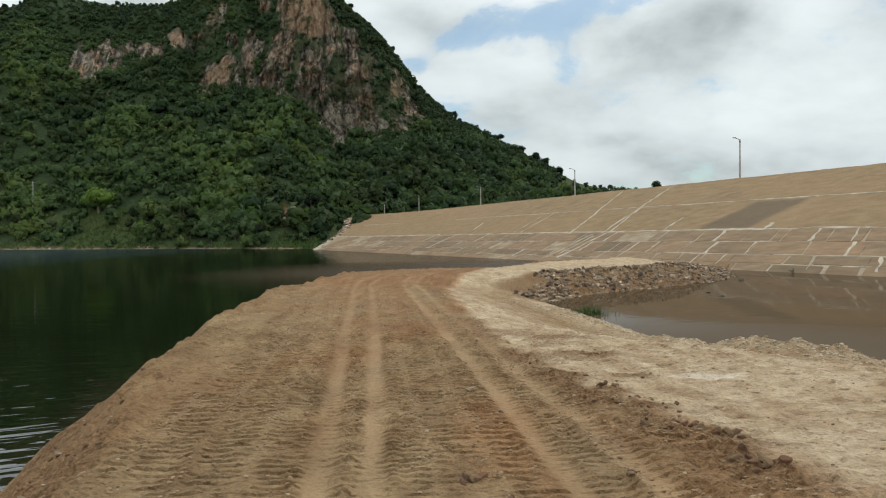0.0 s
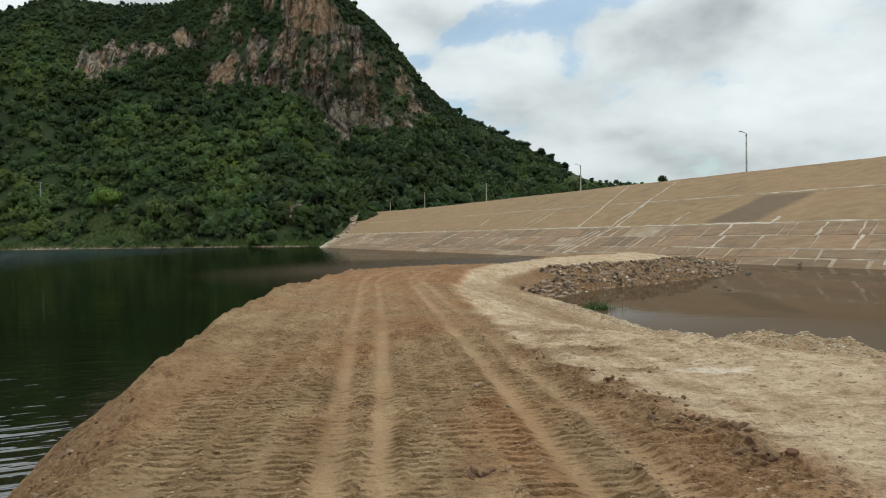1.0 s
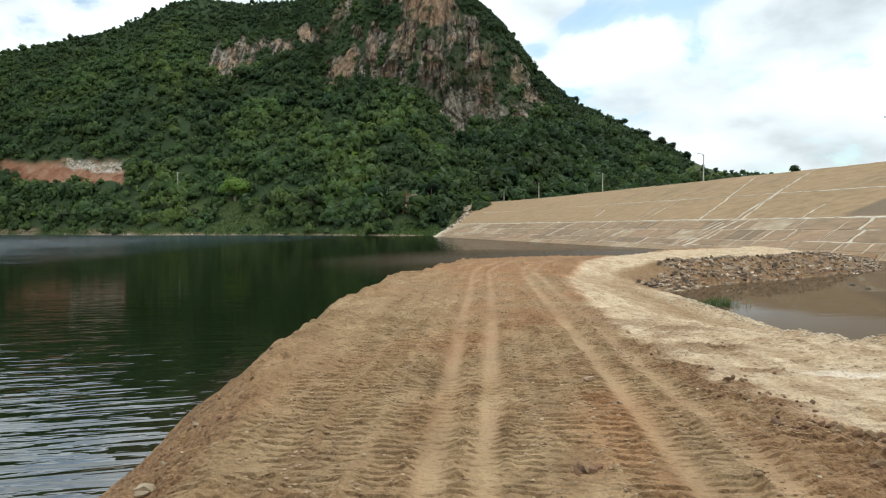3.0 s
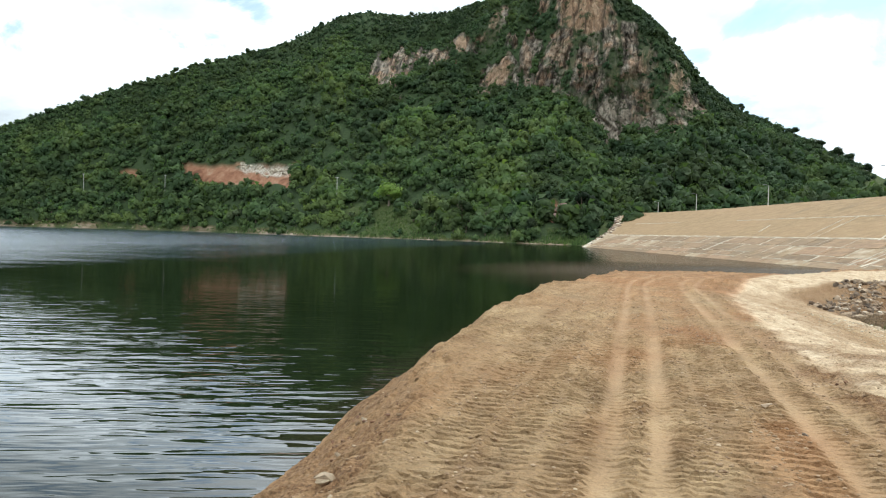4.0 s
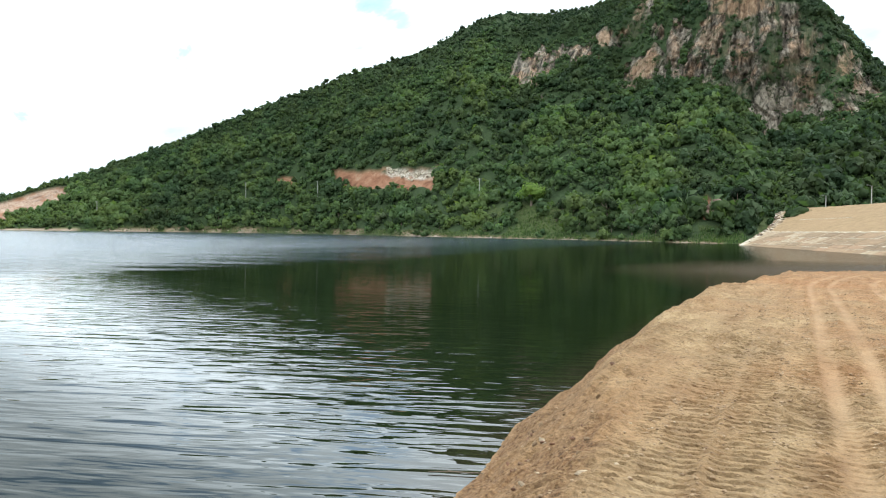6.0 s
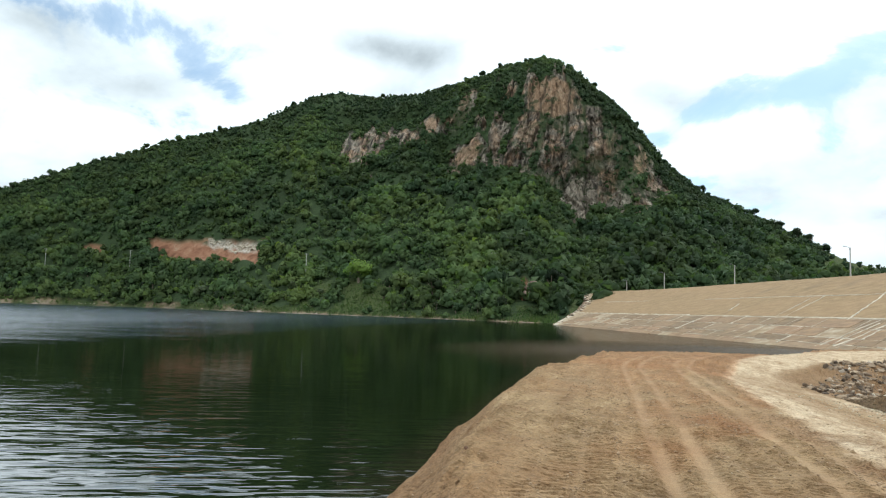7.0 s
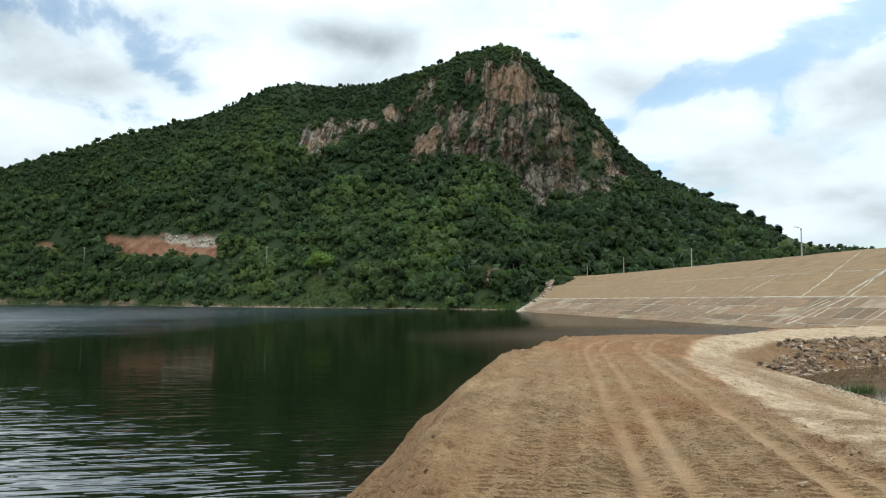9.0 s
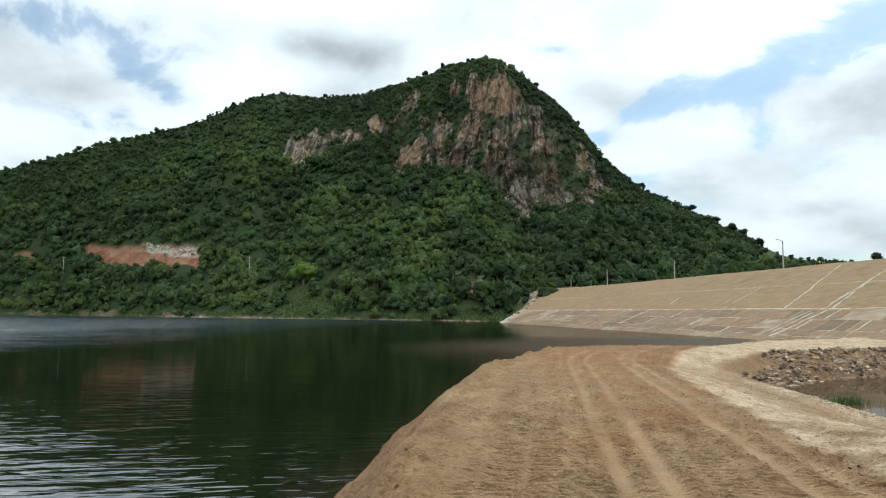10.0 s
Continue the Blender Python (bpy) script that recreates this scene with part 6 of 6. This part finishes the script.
PEBBLE = mat_pebble("pebble", ((0.19, 0.112, 0.06), (0.30, 0.195, 0.108), (0.38, 0.26, 0.155), (0.46, 0.35, 0.23)))
GRAVEL = mat_pebble("gravel", ((0.29, 0.21, 0.13), (0.44, 0.35, 0.235), (0.56, 0.47, 0.34), (0.68, 0.62, 0.51)))
RUBBLE = mat_pebble("rubble_chips", ((0.07, 0.050, 0.035), (0.22, 0.150, 0.095), (0.38, 0.275, 0.18), (0.66, 0.57, 0.45)))
build_pebbles()


def build_house(at, turn, w, d, h, label):
    root = empty("house", at, label, "house", "houses beyond the lake", turn)
    bm = box(bmesh.new(), (0, 0, h / 2), (w, d, h))
    part("wall", bm, PLASTER, root)
    bm = bmesh.new()
    e, r = 0.5, h + w * 0.28
    pts = [(-w / 2 - e, -d / 2 - e, h), (w / 2 + e, -d / 2 - e, h), (w / 2 + e, d / 2 + e, h), (-w / 2 - e, d / 2 + e, h), (-w / 2 - e, 0, r), (w / 2 + e, 0, r)]
    v = [bm.verts.new(p) for p in pts]
    for f in ((0, 1, 5, 4), (2, 3, 4, 5), (0, 4, 3), (1, 2, 5), (3, 2, 1, 0)):
        bm.faces.new([v[k] for k in f])
    part("roof", bm, TILES, root)
    for k in (-0.28, 0.28):
        window = part("window", box(bmesh.new(), (k * w, -d / 2, h * 0.55), (1.2, 0.14, 1.2), 0, 0.02), BARK, root, "dark wooden window")
        part("pane", box(bmesh.new(), (k * w, -d / 2 - 0.06, h * 0.55), (0.96, 0.06, 0.96), 0, 0.01), GLASS, window)
        part("sill", box(bmesh.new(), (k * w, -d / 2 - 0.1, h * 0.55 - 0.63), (1.3, 0.24, 0.07), 0, 0.01), CONCRETE, window)
    door = part("door", box(bmesh.new(), (0, -d / 2, 1.0), (0.9, 0.12, 2.0), 0, 0.02), BARK, root)
    part("handle", box(bmesh.new(), (0.34, -d / 2 - 0.09, 1.0), (0.05, 0.06, 0.14), 0, 0.01), METAL, door)


for a_, d_, sz in ((-70.9, -10, 0.8), (-71.7, -14, 0.9), (-70.4, -4, 0.7), (-72.4, -12, 0.9)):
    x_, y_, z_ = hill_ground(a_, float(ridge_d(a_)) + d_)
    build_house((x_, y_, z_ - 0.3), -a_ + 8, 9 * sz, 6 * sz, 3.0, "small white house with a clay roof on the far shore")


def build_reeds():
    rng = np.random.default_rng(5)
    V, F = [], []
    for i in range(260):
        x, y = rng.normal(0, 0.32), rng.normal(0, 0.16)
        a, h = rng.uniform(0, 6.28), rng.uniform(0.12, 0.30)
        dx, dy, bx, by = 0.012 * math.cos(a), 0.012 * math.sin(a), rng.normal(0, 0.08), rng.normal(0, 0.08)
        V += [(x - dx, y - dy, -0.1), (x + dx, y + dy, -0.1), (x + bx, y + by, h)]
        F.append((3 * i, 3 * i + 1, 3 * i + 2))
    me = tri_mesh("grass_tuft", V, F, LEAF, np.full(len(V), 0.75))
    ob = tagged(new("grass_tuft", me), "green grass tuft growing at the pond's muddy edge", "grass tuft")
    ob.matrix_basis = pose(4.25, 24.6, 0.05)


build_reeds()


def build_shore_grass():
    """Low grass and weeds between the water and the trees."""
    rng = np.random.default_rng(15)
    n = 15000
    a = rng.uniform(-62, -12.5, n)
    d = foot_d(a) + rng.uniform(0.3, 26, n)
    g = grass_mask(a, d)
    keep = rng.uniform(size=n) < g * 0.9
    a, d = a[keep], d[keep]
    x, y = hill_point(a, d)
    z = hill_height(a, d)
    V, F, T = [], [], []
    for i in range(len(a)):
        s = rng.uniform(0.25, 0.8)
        for k in range(5):
            r = rng.uniform(0, 6.28)
            bx, by = rng.normal(0, 0.3), rng.normal(0, 0.3)
            dx, dy = 0.22 * s * math.cos(r), 0.22 * s * math.sin(r)
            m = len(V)
            V += [(x[i] + bx - dx, y[i] + by - dy, z[i] - 0.2), (x[i] + bx + dx, y[i] + by + dy, z[i] - 0.2), (x[i] + bx * 1.5, y[i] + by * 1.5, z[i] + s)]
            F.append((m, m + 1, m + 2))
            T += [0.55 + 0.25 * rng.normal()] * 3
    me = tri_mesh("shore_grass", V, F, LEAF, T)
    tagged(new("shore_grass", me), "low grass and weeds along the far shore", "grass", kind="stuff")


build_shore_grass()


def build_stick():
    bm = tube(bmesh.new(), [(-0.75, 0, 0.0), (-0.2, 0.02, 0.015), (0.3, -0.01, 0.01), (0.75, 0.03, 0.0)], [0.008, 0.016, 0.018, 0.01], 6)
    tube(bm, [(-0.1, 0.01, 0.015), (-0.3, 0.12, 0.02)], [0.01, 0.005], 5)
    me = bpy.data.meshes.new("stick")
    bm.to_mesh(me)
    bm.free()
    me.materials.append(BARK)
    ob = tagged(new("stick", me), "thin bare stick floating on the lake beside the bank", "stick")
    ob.matrix_basis = pose(-4.15, 7.55, 0.0, 0, 0, 31) @ Matrix.Scale(0.42, 4)


build_stick()


WET_STONES = [stone_mesh(520 + k) for k in range(3)]
for me_ in WET_STONES:
    me_.materials.append(WET)


def build_pond_stumps():
    rnd = random.Random(3)
    for x, y, h in ((21.2, 49.9, 0.28),):
        bm = tube(bmesh.new(), [(0, 0, -0.8), (0.05, 0, h * 0.6), (0.12, 0.03, h)], [0.1, 0.08, 0.05], 7)
        tube(bm, [(0.03, 0, h * 0.4), (-0.2, 0.05, h * 0.7)], [0.05, 0.02], 5)
        me = bpy.data.meshes.new("stump")
        bm.to_mesh(me)
        bm.free()
        me.materials.append(BARK)
        ob = tagged(new("stump", me), "dark drowned tree stump standing in the muddy pond", "stump")
        ob.location = (x, y, 0)
    for x, y, s in ((10.7, 33.6, 0.30), (10.75, 31.8, 0.26), (11.2, 33.4, 0.2), (11.87, 32.8, 0.12), (13.24, 34.6, 0.12), (12.87, 32.0, 0.10), (15.3, 42.6, 0.4)):
        put_stone(rnd.choice(WET_STONES), (x, y, -0.3 * s), s, rnd, None, "boulder", "dark wet boulder breaking the pond's surface", "boulder", "boulders in the pond")


build_pond_stumps()


def build_white_rocks():
    """Pale broken rock lying on the cleared terrace and along the far shore."""
    rnd = random.Random(8)
    for k in range(46):
        a = rnd.uniform(-39.8, -36.3)
        p = on_slope(a, 0.0835 - 0.0022 * (a + 38) * 0.6 - abs(rnd.gauss(0, 0.0035)))
        put_stone(PALE_ROCKS[k % 5], (p[0], p[1], p[2] - 1.0), rnd.uniform(0.6, 1.7), rnd, hill, "rock")
    for k in range(30):
        a = rnd.uniform(-55, -40) if k < 22 else rnd.uniform(-35, -16)
        p = hill_ground(a, float(foot_d(a)) + rnd.uniform(0.2, 3.0))
        put_stone(PALE_ROCKS[k % 5], p, rnd.uniform(0.25, 0.8), rnd, hill, "rock")
    # the pinkish outcrop beside the dark tree by the abutment
    x, y, z = on_slope(-14.9, 0.020)
    for k in range(18):
        up = rnd.uniform(0, 1)
        put_stone(PINK_ROCKS[k % 4], (x + rnd.gauss(0, 0.9) * (1.3 - up), y - 1 + 2.5 * up + rnd.gauss(0, 0.5), z - 1.0 + 5.6 * up), rnd.uniform(1.2, 2.4) * (1.2 - 0.5 * up), rnd, hill, "rock")


PINK_ROCKS = [stone_mesh(720 + k, 0.8, 22) for k in range(4)]
for me_ in PINK_ROCKS:
    me_.materials.append(PINK)
PALE_ROCKS = [stone_mesh(700 + k, 0.7, 18) for k in range(5)]
for me_ in PALE_ROCKS:
    me_.materials.append(LIME)
build_white_rocks()


# ---- rubble of the spit and the dam's end, last ----
def build_rubble():
    rnd = random.Random(41)
    rng = np.random.default_rng(43)
    count, x, y = 5600, [], []
    for (ax, ay), (bx, by), deep in zip(SPIT_EDGE[:-1], SPIT_EDGE[1:], (2.7, 2.7, 2.7, 2.7, 2.4, 1.3)):
        length = math.hypot(bx - ax, by - ay)
        m = int(count * length / 33)
        t, off = rng.uniform(size=m), rng.uniform(-0.35, deep, m)
        x.append(ax + (bx - ax) * t + (by - ay) / length * off)
        y.append(ay + (by - ay) * t - (bx - ax) / length * off)
    x, y = np.concatenate(x), np.concatenate(y)
    order = rng.permutation(len(x))
    x, y = x[order], y[order]
    z = np.maximum(causeway_height(x[None], y[None])[0][0], -0.05)
    small_v, small_f = [], []
    for i in range(len(x)):
        if i < 300:
            size = 0.11 + 0.34 * rnd.random() ** 3
            put_stone(rnd.choice(STONES), (x[i], y[i], z[i] - size * 0.25), size, rnd, causeway)
        else:
            size = 0.035 + 0.16 * rnd.random() ** 2.8
            turn = Matrix.Rotation(rnd.uniform(0, 6), 3, "Z") @ Matrix.Rotation(rnd.gauss(0, 1.1), 3, "X")
            v = ICO_V * rng.uniform(0.45, 1.0, (12, 1)) * size * (1.25, 0.75, 0.55) @ np.array(turn) + (x[i], y[i], z[i] + size * 0.05)
            small_f.append(ICO_F + 12 * len(small_v))
            small_v.append(v)
    ob = new("rubble", tri_mesh("rubble", np.concatenate(small_v), np.concatenate(small_f), RUBBLE))
    ob.parent = causeway
    tagged(ob, kind="stuff")
    for k in range(70):
        z = rnd.uniform(-0.1, 9.6)
        p = dam_point(np.array(float(end_s(z)) - abs(rnd.gauss(0, 2.2))), np.array(z), 0.05)
        put_stone(rnd.choice(STONES), tuple(p), rnd.uniform(0.3, 0.9), rnd, dam)


build_rubble()
